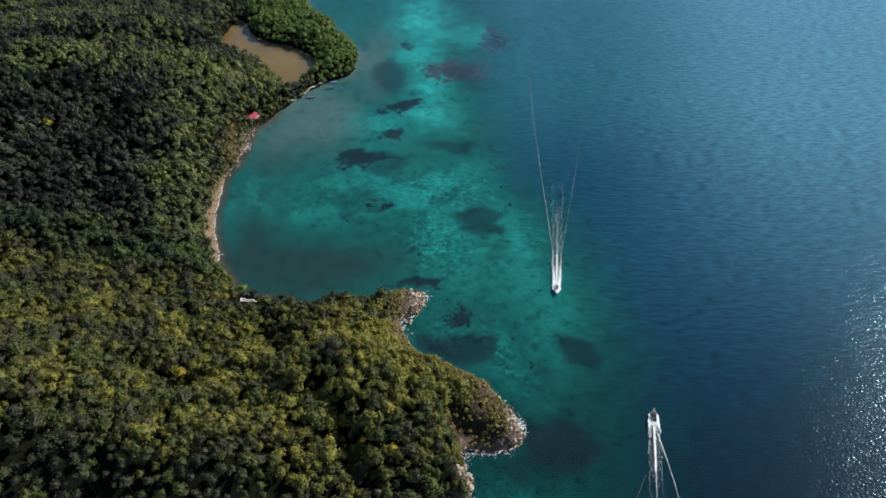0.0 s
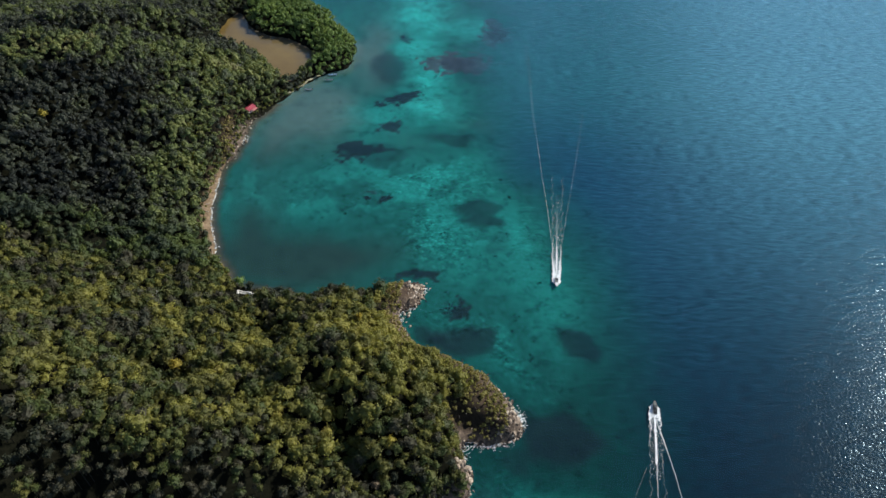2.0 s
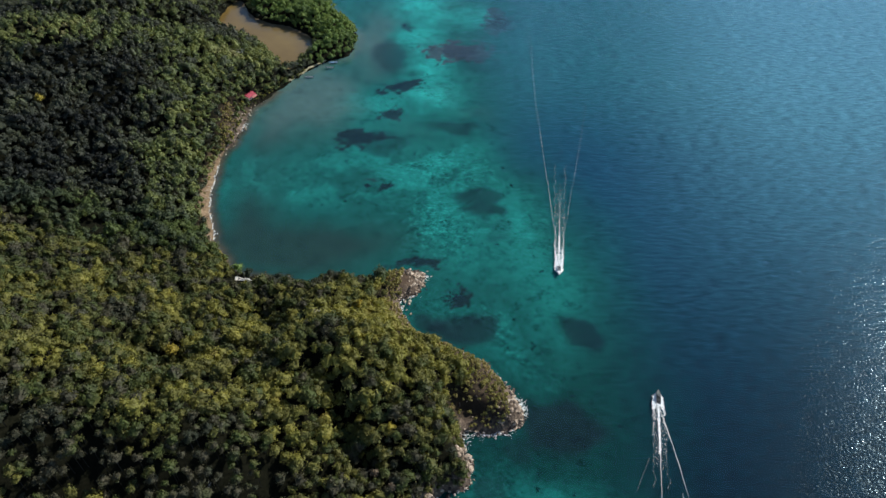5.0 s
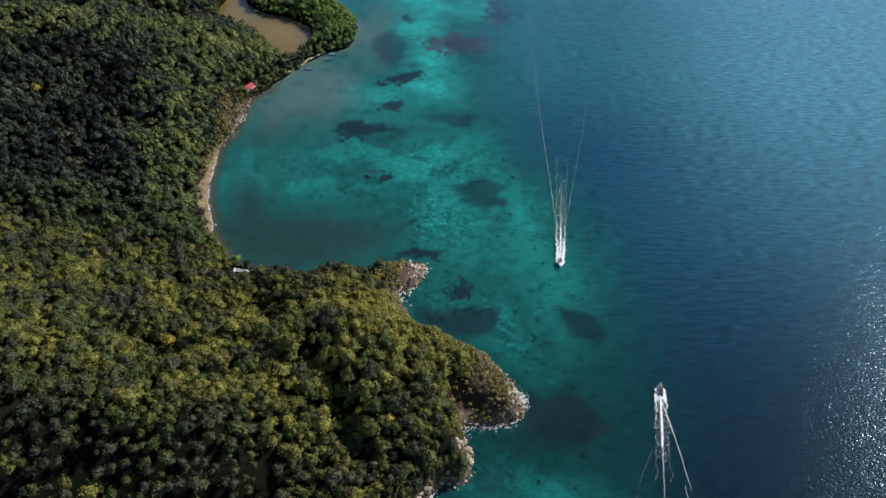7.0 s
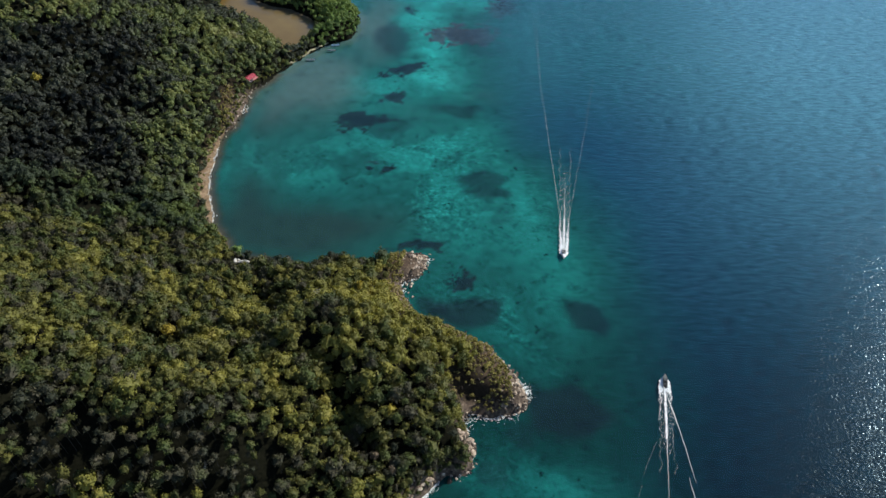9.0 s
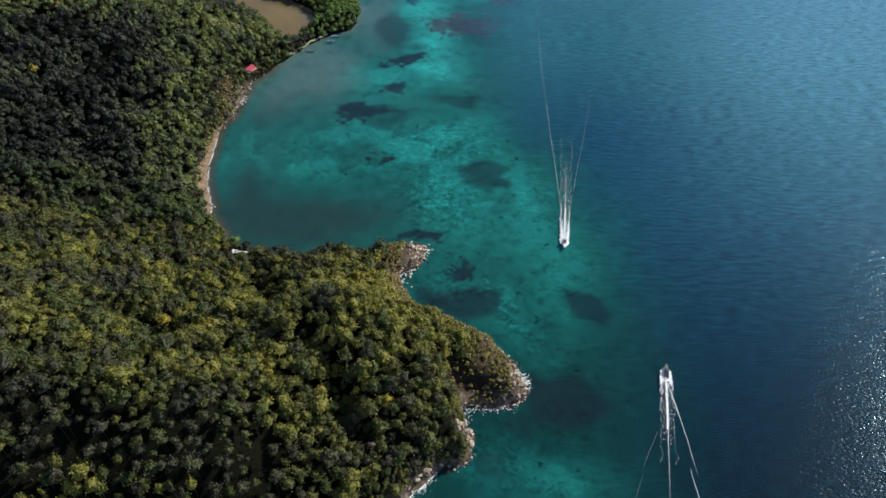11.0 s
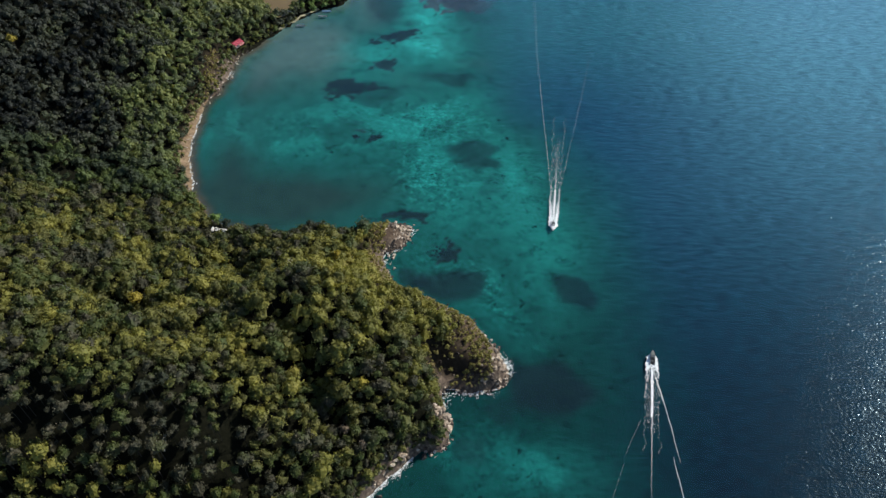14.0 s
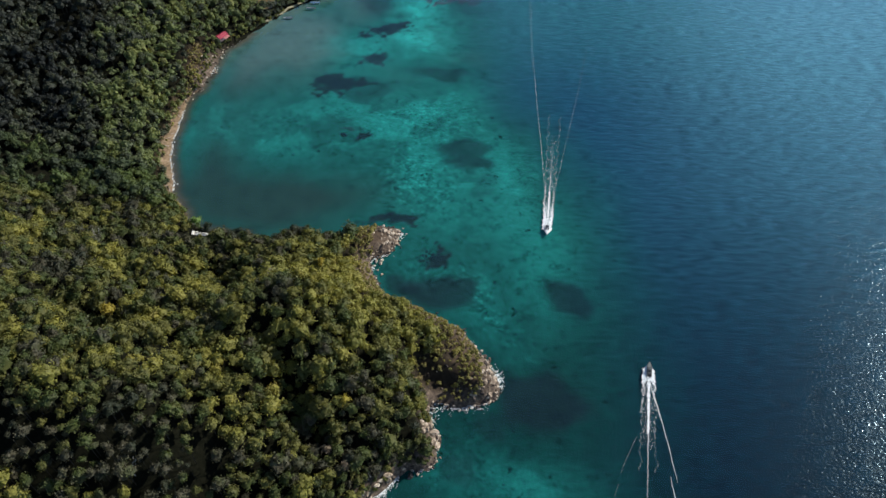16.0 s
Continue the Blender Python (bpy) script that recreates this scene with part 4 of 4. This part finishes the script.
rubble("dark_rubble", False, 4)


# ---- reefs under the water ----
def reef(x, y, rx, ry, turn, red=False, dense=1.0):
    """A patch of dark coral heads: many low lumps, thinning out at its rim."""
    count = int(40 + rx * ry * 0.8 * dense)
    c, s = math.cos(radians(turn)), math.sin(radians(turn))
    tris = []
    while count > 0:
        u, v = random.gauss(0, 0.48), random.gauss(0, 0.48)
        rim = math.hypot(u, v)
        if rim > 1.25 or noise.noise((x + u * rx * 1.0, y + v * ry, 0.0)) < -0.45:
            continue
        count -= 1
        px, py = x + u * rx * c - v * ry * s, y + u * rx * s + v * ry * c
        size = random.uniform(0.5, 1.5) * (1.15 - 0.6 * rim)
        spin, flat = random.uniform(0, 6.3), random.uniform(0.6, 1.0)
        floor = place(px, py)
        ring = []
        for k in range(7):
            rr = size * random.uniform(0.7, 1.25)
            ring.append((px + rr * math.cos(spin + k * 0.8976), py + rr * flat * math.sin(spin + k * 0.8976), floor - 0.05))
        top = (px, py, min(floor + size * 0.12, -0.10))
        tris += [(ring[k], ring[(k + 1) % 7], top) for k in range(7)]
    ob = triangles_object("coral_reef", np.array(tris), [reef_red if red else reef_mat])
    return tagged(ob, "reddish-brown coral reef patch under shallow water" if red else "dark coral and weed patch on the pale sea floor", "reef", "reef patches")


for row in REEFS:
    if row[-1] >= 0.5:
        reef(*row)


# ---- foam ----
def flakes(name, rows, material, label, category, height=0.10):
    """Ragged flat flecks of foam. rows: x, y, size, stretch along y."""
    tris = []
    for x, y, size, stretch in rows:
        spin = random.uniform(0, 6.3)
        lift = height + random.uniform(0, 0.05)
        ring = []
        for k in range(7):
            rr = size * random.uniform(0.45, 1.3)
            ring.append((x + rr * math.cos(spin + k * 0.8976), y + rr * stretch * math.sin(spin + k * 0.8976), lift))
        tris += [(ring[k], ring[(k + 1) % 7], (x, y, lift + 0.06 * size)) for k in range(7)]
    return tagged(triangles_object(name, np.array(tris), [material]), label, category, kind="stuff")


surf = []
for (x, y), (x2, y2) in zip(shore, shore[1:]):
    out = Vector((y2 - y, x - x2)).normalized()
    out = out if place(x + 3 * out.x, y + 3 * out.y) < 0 else -out
    open_sea = (x > -8 and y < 222) or (y < 150 and x > -40)
    if not (open_sea or (x > -26 and 264 < y < 292) or (x < -140 and 418 < y < 486)):
        continue
    force = (2.0 if y < 146 and open_sea else 1.0 if open_sea else 2.6 if x < -140 and y > 438 and y < 462 else 1.7 if x > -30 else 0.5) * max(0.0, 0.55 + 2.0 * noise.noise((x / 9, y / 9, 2.0))) * (1.9 if (x > 34 and y < 205) or (x < 24 and 174 < y < 190) else 0.8)
    for _ in range(int(130 * force)):
        far_off = random.expovariate(1 / (0.85 * force + 0.2)) - 0.8
        along = random.random()
        px, py = x + (x2 - x) * along + out.x * far_off, y + (y2 - y) * along + out.y * far_off
        lace = 1.0 - 2.4 * abs(noise.noise((px / 2.4, py / 2.4, 5.0)))
        if lace > 0.30 + 0.13 * max(0.0, far_off):
            surf.append((px, py, random.uniform(0.04, 0.19), 1.0))
for x, y in smooth_line([q for q in shore if 126 < q[1] < 149 and -40 < q[0] < 6], 6):
    for _ in range(14):
        surf.append((x + random.gauss(0, 0.7), y + random.gauss(0, 0.7), random.uniform(0.06, 0.30), 1.0))
flakes("surf_foam", surf, foam_thick, "white surf foam breaking on the cape rocks", "foam", 0.16)
swash = []
bay = smooth_line([q for q in shore if 318 < q[1] < 400 and q[0] < -140], 7)
for x, y in bay:
    for _ in range(2):
        swash.append((x + 0.1 + random.gauss(0, 0.4), y + random.gauss(0, 0.8), random.uniform(0.1, 0.32), 1.6))
flakes("swash_foam", swash, foam_thick, "thin white line of wash along the beach", "foam", 0.12)


def ribbon(line, widths, lift=0.09):
    """A ragged strip along a line: verts and faces."""
    verts, faces = [], []
    for k, ((x, y), w) in enumerate(zip(line, widths)):
        a = line[min(k + 1, len(line) - 1)] - line[max(k - 1, 0)]
        side = np.array((-a[1], a[0])) / max(np.hypot(*a), 1e-6)
        left, right = w * random.uniform(0.6, 1.4), w * random.uniform(0.6, 1.4)
        verts += [(x + side[0] * left, y + side[1] * left, lift), (x, y, lift + 0.05 * w), (x - side[0] * right, y - side[1] * right, lift)]
        if k:
            b = 3 * k
            faces += [(b - 3, b - 2, b + 1, b), (b - 2, b - 1, b + 2, b + 1)]
    return verts, faces


def foam_strip(name, line, widths, material, label, first, last, lift, group=""):
    """A foam strip that thins out from its first to its last point, and towards its rims."""
    verts, faces = ribbon(line, widths, lift)
    ob = mesh_object(name, verts, faces, material)
    along = np.linspace(first, last, len(line))
    thin = np.column_stack([np.minimum(1, along + 0.55), along, np.minimum(1, along + 0.55)]).ravel()
    ob.data.attributes.new("thin", "FLOAT", "POINT").data.foreach_set("value", thin.astype(np.float32))
    return tagged(ob, label, "wake", group, kind="stuff")


def wake(x, y, heading, wide, spray, churn, lace, lines, label):
    """White water round and behind a fast boat. wide: half the width of the spray; spray, churn, lace: lengths of the
    side spray, the propeller's streak and the two ragged seams; lines: bow waves as u, back, u, back, half width, thinness."""
    m = Matrix.Translation((x, y, 0)) @ Matrix.Rotation(radians(heading), 4, "Z")
    rows = []

    def put(u, v, size, stretch=1.5):
        p = m @ Vector((u, v, 0))
        rows.append((p.x, p.y, size, stretch))

    def track(offset, backs, wobble=0.25, fast=0.16, seed=0.0):
        return np.array([(m @ Vector((offset(b) + wobble * noise.noise((b * fast, seed, 0)) + 0.5 * wobble * noise.noise((b * fast * 3.1, seed, 4)), -b, 0)))[:2] for b in backs])

    def scallop(b, side):
        return 0.72 + 0.42 * abs(noise.noise((b * 0.30, side * 7.0, x * 0.1))) ** 0.5 + 0.35 * noise.noise((b * 1.1, side * 3.0, y * 0.1))

    for _ in range(2200):                      # spray thrown up at both sides of the hull
        back, side = random.triangular(-3.0, spray, 1.5), random.choice((-1, 1))
        reach = wide * min(1.0, (back + 3.6) / 3.6) * scallop(back, side)
        put(side * (0.6 + (reach - 0.6) * random.random() ** (0.5 if back > 6 else 0.8)), -back, random.uniform(0.05, 0.24) * (1.0 - 0.5 * max(0.0, back) / spray))
    for _ in range(1500):                      # its ragged outer seam
        back, side = random.random() ** 1.5 * spray * 1.5, random.choice((-1, 1))
        put(side * (wide * (1.0 + 0.004 * back) * scallop(back, side) + random.gauss(0, 0.16)), -back, random.uniform(0.05, 0.20) * (1.1 - back / (spray * 2)), 1.6)
    for _ in range(600):                       # white water thrown back by the propeller
        back = 4.0 + random.random() ** 1.5 * churn * 0.40
        put(random.gauss(0, 0.36 - 0.004 * back), -back, random.uniform(0.06, 0.24), 2.2)
    for _ in range(260):                       # flecks between streak and seams
        back = 5.0 + random.random() ** 1.3 * lace * 0.7
        put(random.uniform(-1, 1) * wide * 0.95, -back, random.uniform(0.03, 0.11), 2.4)
    thing = flakes("wake_foam", rows, foam_thick, label, "wake", 0.10)
    near = np.linspace(4.0, churn, 130)
    foam_strip("wake_core", track(lambda b: 0.0, near, 0.35), [0.42 - 0.06 * b / churn for b in near], foam_core, "bright white churned line behind the propeller", 0.0, 0.92, 0.08)
    backs = np.linspace(3.0, lace * 0.8, 90)
    foam_strip("wake_sheet", track(lambda b: 0.0, backs, 0.3), [wide * 0.95 + 0.006 * b for b in backs], foam_thin, "pale turquoise bubbly water behind the boat", 0.45, 0.95, 0.05)
    for side in (-1, 1):
        backs = np.linspace(spray * 0.5, lace, 110)
        foam_strip("wake_seam", track(lambda b: side * (wide * 0.95 + 0.014 * b), backs, 1.7, 0.20, side * 5.0), [0.34] * len(backs), foam_line,
                   "ragged white seam at the side of the wake", 0.10, 0.80, 0.09, "wake seams")
    for u0, b0, u1, b1, half, thin in lines:
        backs = np.linspace(b0, b1, max(12, int((b1 - b0) / 1.5)))
        foam_strip("wake_line", track(lambda b: u0 + (u1 - u0) * (b - b0) / (b1 - b0), backs, 0.35, 0.12, u0), [half * math.sin(0.35 + 2.5 * k / len(backs)) for k in range(len(backs))], foam_core if thin < 0.22 else foam_line,
                   "thin foaming bow wave spreading behind the boat", thin, min(1.0, thin + 0.22), 0.09, "wake lines")
    return thing


# ---- boats ----
def loft_hull(length, beam, depth, bow=0.55, sheer=0.18, stern=0.85, stations=14):
    """An open boat's hull, bow to +y, keel at z = -0.35: outside skin, gunwale, inner skin."""
    bm = bmesh.new()
    rows = []
    for k in range(stations + 1):
        t = k / stations
        y = -length / 2 + length * t
        wide = beam / 2 * (stern + (1 - stern) * min(1, t * 3)) * (1 - max(0, (t - bow) / (1 - bow)) ** 2.1)
        wide = max(wide, 0.02)
        top = depth + sheer * max(0, t - 0.4) ** 1.6 * 2.2
        keel = -0.35 + 0.55 * max(0, (t - 0.72) / 0.28) ** 2
        ring = [(wide, top), (wide * 0.94, top * 0.4), (wide * 0.62, keel + 0.16), (0, keel), (-wide * 0.62, keel + 0.16), (-wide * 0.94, top * 0.4), (-wide, top)]
        inner = [(-wide * 0.90, top), (-wide * 0.84, 0.12), (0, 0.05), (wide * 0.84, 0.12), (wide * 0.90, top)]
        rows.append([bm.verts.new((x, y, z)) for x, z in ring + inner])
    n = len(rows[0])
    for a, b in zip(rows, rows[1:]):
        for i in range(n):
            bm.faces.new((a[i], a[(i + 1) % n], b[(i + 1) % n], b[i]))
    bm.faces.new(rows[0])
    bm.faces.new(rows[-1][::-1])
    bmesh.ops.recalc_face_normals(bm, faces=bm.faces)
    return bm


def outboard(parent, y, label="black outboard motor"):
    bm = box(bmesh.new(), 0, y, 0.85, 0.42, 0.55, 0.55, 0.10)
    motor = part("motor", bm, motor_black, parent, label)
    part("motor_leg", tube(bmesh.new(), (0, y, 0.6), (0, y - 0.05, -0.5), 0.09, 0.07), motor_black, motor)
    return motor


def speedboat(x, y, heading, hull, top, label):
    thing = empty("speedboat", Matrix.Translation((x, y, 0.12)) @ Euler((radians(3), 0, radians(heading))).to_matrix().to_4x4(), label, "boat", "moving boats")
    part("hull", loft_hull(8.4, 2.5, 0.85), hull, thing)
    bm = bmesh.new()                                        # foredeck that follows the bow
    pts = [(-0.98, 0.9), (0.98, 0.9), (0.80, 2.3), (0.42, 3.4), (0.05, 4.05), (-0.05, 4.05), (-0.42, 3.4), (-0.80, 2.3)]
    low, up = [bm.verts.new((u, v, 0.80)) for u, v in pts], [bm.verts.new((u * 0.96, v, 0.98)) for u, v in pts]
    bm.faces.new(up)
    bm.faces.new(low[::-1])
    for k in range(len(pts)):
        bm.faces.new((low[k], low[(k + 1) % len(pts)], up[(k + 1) % len(pts)], up[k]))
    part("foredeck", bm, top, thing)
    part("floor", box(bmesh.new(), 0, -1.2, 0.22, 1.9, 4.2, 0.06, 0.01), wood_grey, thing)
    bm = box(bmesh.new(), 0, 0.1, 0.75, 1.0, 0.8, 1.0, 0.08)
    console = part("console", bm, top, thing)
    bm = bmesh.new()
    for u in (-0.5, 0.0, 0.5):
        box(bm, u, 0.62, 1.35, 0.48, 0.04, 0.42, 0.015)
    part("windscreen", bm, glass_dark, console, "dark tinted windscreen")
    for v in (-0.9, -2.0, -3.0):
        part("bench", box(bmesh.new(), 0, v, 0.50, 1.7, 0.45, 0.34, 0.06), motor_black if v != -2.0 else top, thing)
    roof = part("canopy", box(bmesh.new(), 0, -0.3, 2.15, 1.5, 1.6, 0.07, 0.03), hull_dark, thing, "dark sun canopy")
    for u in (-0.65, 0.65):
        for v in (-1.0, 0.4):
            part("canopy_post", tube(bmesh.new(), (u, v, 0.6), (u, v, 2.12), 0.025, 0.025, 6), hull_white, roof)
    outboard(thing, -4.3)
    for u in (-1.15, 1.15):
        part("rail", tube(bmesh.new(), (u, -3.8, 0.95), (u * 0.92, 1.2, 1.02), 0.03, 0.03, 6), hull_white, thing)
    return thing


def fishing_boat(x, y, heading, hull, label):
    thing = empty("fishing_boat", pose(x, y, 0.12, 0, 0, heading), label, "boat", "moored boats")
    part("hull", loft_hull(7.4, 1.65, 0.62, 0.5, 0.3), hull, thing)
    for v in (-2.2, -0.9, 0.5, 1.7):
        part("bench", box(bmesh.new(), 0, v, 0.48, 1.2 if v < 1 else 0.9, 0.28, 0.06, 0.015), wood_grey, thing)
    part("bow_deck", box(bmesh.new(), 0, 2.65, 0.66, 0.55, 0.7, 0.05, 0.015), hull, thing)
    outboard(thing, -3.75)
    return thing


B1, B1_TURN = (72.5, 298.0), 173.5
B2, B2_TURN = (115.0, 207.0), -10.0
speedboat(*B1, B1_TURN, hull_white, hull_white, "white open speedboat running fast over the bay")
wake(*B1, B1_TURN, 2.5, 24.0, 70.0, 108.0,
     [(-3.2, 34, -8.5, 84, 0.26, 0.30), (3.2, 34, 8.5, 88, 0.26, 0.25), (4.6, 52, 12.0, 112, 0.26, 0.36), (-8.5, 82, -16, 146, 0.26, 0.46), (9.0, 88, 17, 160, 0.28, 0.42),
      (11.5, 110, 20, 190, 0.26, 0.50), (-15, 140, -22, 210, 0.24, 0.62), (18, 160, 26, 250, 0.26, 0.58), (20, 190, 31, 330, 0.26, 0.66), (24, 230, 36, 350, 0.26, 0.70)],
     "white churned wake of the speedboat")
speedboat(*B2, B2_TURN, hull_dark, wood_grey, "dark open motorboat heading out to sea")
wake(*B2, B2_TURN, 2.7, 9.0, 74.0, 52.0,
     [(0.6, 7, 6.0, 27, 0.40, 0.15), (-0.6, 7, -4.0, 24, 0.46, 0.24), (5.0, 22, 12.5, 54, 0.24, 0.20), (9.4, 52, 15.6, 80, 0.24, 0.20), (11.5, 74, 20, 108, 0.24, 0.30),
      (17, 104, 25, 150, 0.24, 0.40), (-5.0, 36, -11.5, 55, 0.24, 0.56), (-12, 60, -17, 80, 0.24, 0.60), (-17, 84, -24, 120, 0.22, 0.66)],
     "white spreading wake of the motorboat")
fishing_boat(-99.5, 546.5, 100, hull_blue, "blue and white wooden fishing boat moored by the mangrove")
fishing_boat(-101.5, 537.5, 96, hull_pale, "grey wooden fishing boat moored close to the shore")
fishing_boat(-117.0, 521.0, 93, hull_pale, "pale grey wooden fishing boat moored off the sandy spit")


# ---- house with the red roof ----
def gable(length, width, rise, thick=0.12):
    """Two roof slopes with the ridge along x."""
    out = []
    for s in (-1, 1):
        bm = bmesh.new()
        a = [(-length / 2, 0, rise), (length / 2, 0, rise), (length / 2, s * width / 2, 0), (-length / 2, s * width / 2, 0)]
        low = [bm.verts.new(p) for p in a]
        high = [bm.verts.new((p[0], p[1], p[2] + thick)) for p in a]
        bm.faces.new(high)
        bm.faces.new(low[::-1])
        for k in range(4):
            bm.faces.new((low[k], low[(k + 1) % 4], high[(k + 1) % 4], high[k]))
        bmesh.ops.recalc_face_normals(bm, faces=bm.faces)
        out.append(bm)
    return out


hz = place(*HOUSE) + 0.1
house = empty("house", pose(HOUSE[0], HOUSE[1], hz, 0, 0, 62) @ Matrix.Diagonal((1.0, 1.0, 0.95, 1)), "small shore house with a bright red metal roof", "house")
bm = bmesh.new()
for u, v, sx, sy in ((0, -2.4, 8.0, 0.2), (0, 2.4, 8.0, 0.2), (-3.9, 0, 0.2, 4.6), (3.9, 0, 0.2, 4.6)):
    box(bm, u, v, 1.35, sx, sy, 2.9)
part("wall", bm, wall_pink, house)
for k, bm in enumerate(gable(9.0, 6.4, 1.5)):
    bmesh.ops.translate(bm, verts=bm.verts, vec=(0, 0, 2.75))
    slope = part("roof", bm, roof_red, house)
    for u in np.arange(-4.2, 4.3, 0.6):
        side = -1 if k == 0 else 1
        part("roof_rib", tube(bmesh.new(), (u, 0, 4.40), (u, side * 3.2, 2.90), 0.03, 0.03, 4), roof_red, slope)
bm = box(bmesh.new(), 1.2, -4.2, 2.3, 5.2, 2.4, 0.10, 0.02)
part("porch_roof", bm, plain_material("roof_faded", (0.55, 0.22, 0.20), 0.6, 0.3, 1.0), house, "faded red porch roof")
for u in (-1.2, 3.6):
    part("porch_post", tube(bmesh.new(), (u, -5.2, 0), (u, -5.2, 2.3), 0.07, 0.07), wood_grey, house)
part("door", box(bmesh.new(), 0.5, -2.53, 1.05, 0.95, 0.06, 2.05, 0.01), wood_grey, house)
for u in (-2.2, 2.6):
    win = part("window", box(bmesh.new(), u, -2.53, 1.5, 1.1, 0.06, 1.0, 0.01), glass_dark, house)
    part("window_frame", box(bmesh.new(), u, -2.52, 0.96, 1.3, 0.12, 0.08), white_wash, win)

# sandy landing beside the house and the path along the spit
spit = smooth_line([(-106, 549), (-117, 537), (-125, 525), (-133, 513)], 10)
verts, faces = ribbon(spit, [0.7] * len(spit), 0.0)
verts = [(x, y, place(x, y, 0.10)) for x, y, _ in verts]
tagged(mesh_object("path", verts, faces, path_sand), "pale sandy footpath along the spit", "path", kind="structure")

# ---- white ruin by the water ----
rz = place(*RUIN)
ruin = empty("ruin", pose(RUIN[0], RUIN[1], rz, 0, 0, -6), "broken white-painted masonry ruin at the water's edge", "ruin")
part("slab", box(bmesh.new(), -0.6, 0.2, 0.18, 7.2, 1.5, 0.36, 0.08), white_wash, ruin)
for u, v, sx, sy, sz, turn in [(-4.8, -0.4, 1.2, 3.0, 1.3, 10), (-3.2, 0.9, 1.5, 0.7, 0.9, -6), (-1.3, 0.5, 1.3, 0.9, 0.6, 14), (0.6, 0.8, 1.5, 0.6, 0.7, -5), (2.5, 0.3, 1.6, 1.0, 0.9, -16), (4.4, -0.3, 1.2, 0.8, 0.6, -30), (5.2, -1.6, 0.8, 1.9, 0.6, 14)]:
    part("wall_piece", box(bmesh.new(), u, v, 0.5 + sz / 2, sx, sy, sz, 0.12, turn), white_wash, ruin)
brush = empty("brushwood", pose(RUIN[0] + 4, RUIN[1] + 3.5, place(RUIN[0] + 4, RUIN[1] + 3.5)), "pile of dry brown branches on the shore", "brushwood")
random.seed(9)
for k in range(26):
    a, r0 = random.uniform(0, 6.3), random.uniform(0.3, 3.6)
    p = Vector((r0 * math.cos(a) * 1.5, r0 * math.sin(a) * 0.6, random.uniform(0.1, 0.9)))
    q = p + Vector((random.uniform(-2, 2), random.uniform(-1, 1), random.uniform(-0.2, 0.7)))
    part("stick", tube(bmesh.new(), p, q, 0.06, 0.02, 5), bark if k % 2 else dead_wood, brush)
# driftwood on the beach
random.seed(21)
for k in range(16):
    i = random.choice([j for j, q in enumerate(shore) if 312 < q[1] < 430 and q[0] < -140])
    x, y = shore[i][0] - random.uniform(1.2, 5.0), shore[i][1] + random.uniform(-1, 1)
    long, a = random.uniform(1.5, 4.5), random.uniform(0, 3.14)
    log = empty("driftwood_log", pose(x, y, place(x, y, 0.12), 0, random.uniform(-4, 4), math.degrees(a)), "bleached driftwood log lying on the sand", "log", "driftwood")
    part("stem", tube(bmesh.new(), (-long / 2, 0, 0), (long / 2, 0.15, 0.05), 0.16, 0.08, 7), dead_wood if k % 3 else bark, log)
    part("stub", tube(bmesh.new(), (long * 0.1, 0.05, 0.05), (long * 0.3, 0.6, 0.35), 0.07, 0.03, 5), dead_wood if k % 3 else bark, log)
# small buoy off the beach
buoy = empty("buoy", pose(-146, 325, 0), "small white mooring buoy", "buoy")
bm = bmesh.new()
bmesh.ops.create_uvsphere(bm, u_segments=12, v_segments=8, radius=0.45)
part("float", bm, hull_white, buoy, smooth=True)
part("ring", tube(bmesh.new(), (0, 0, 0.40), (0, 0, 0.62), 0.08, 0.06), wood_grey, buoy)
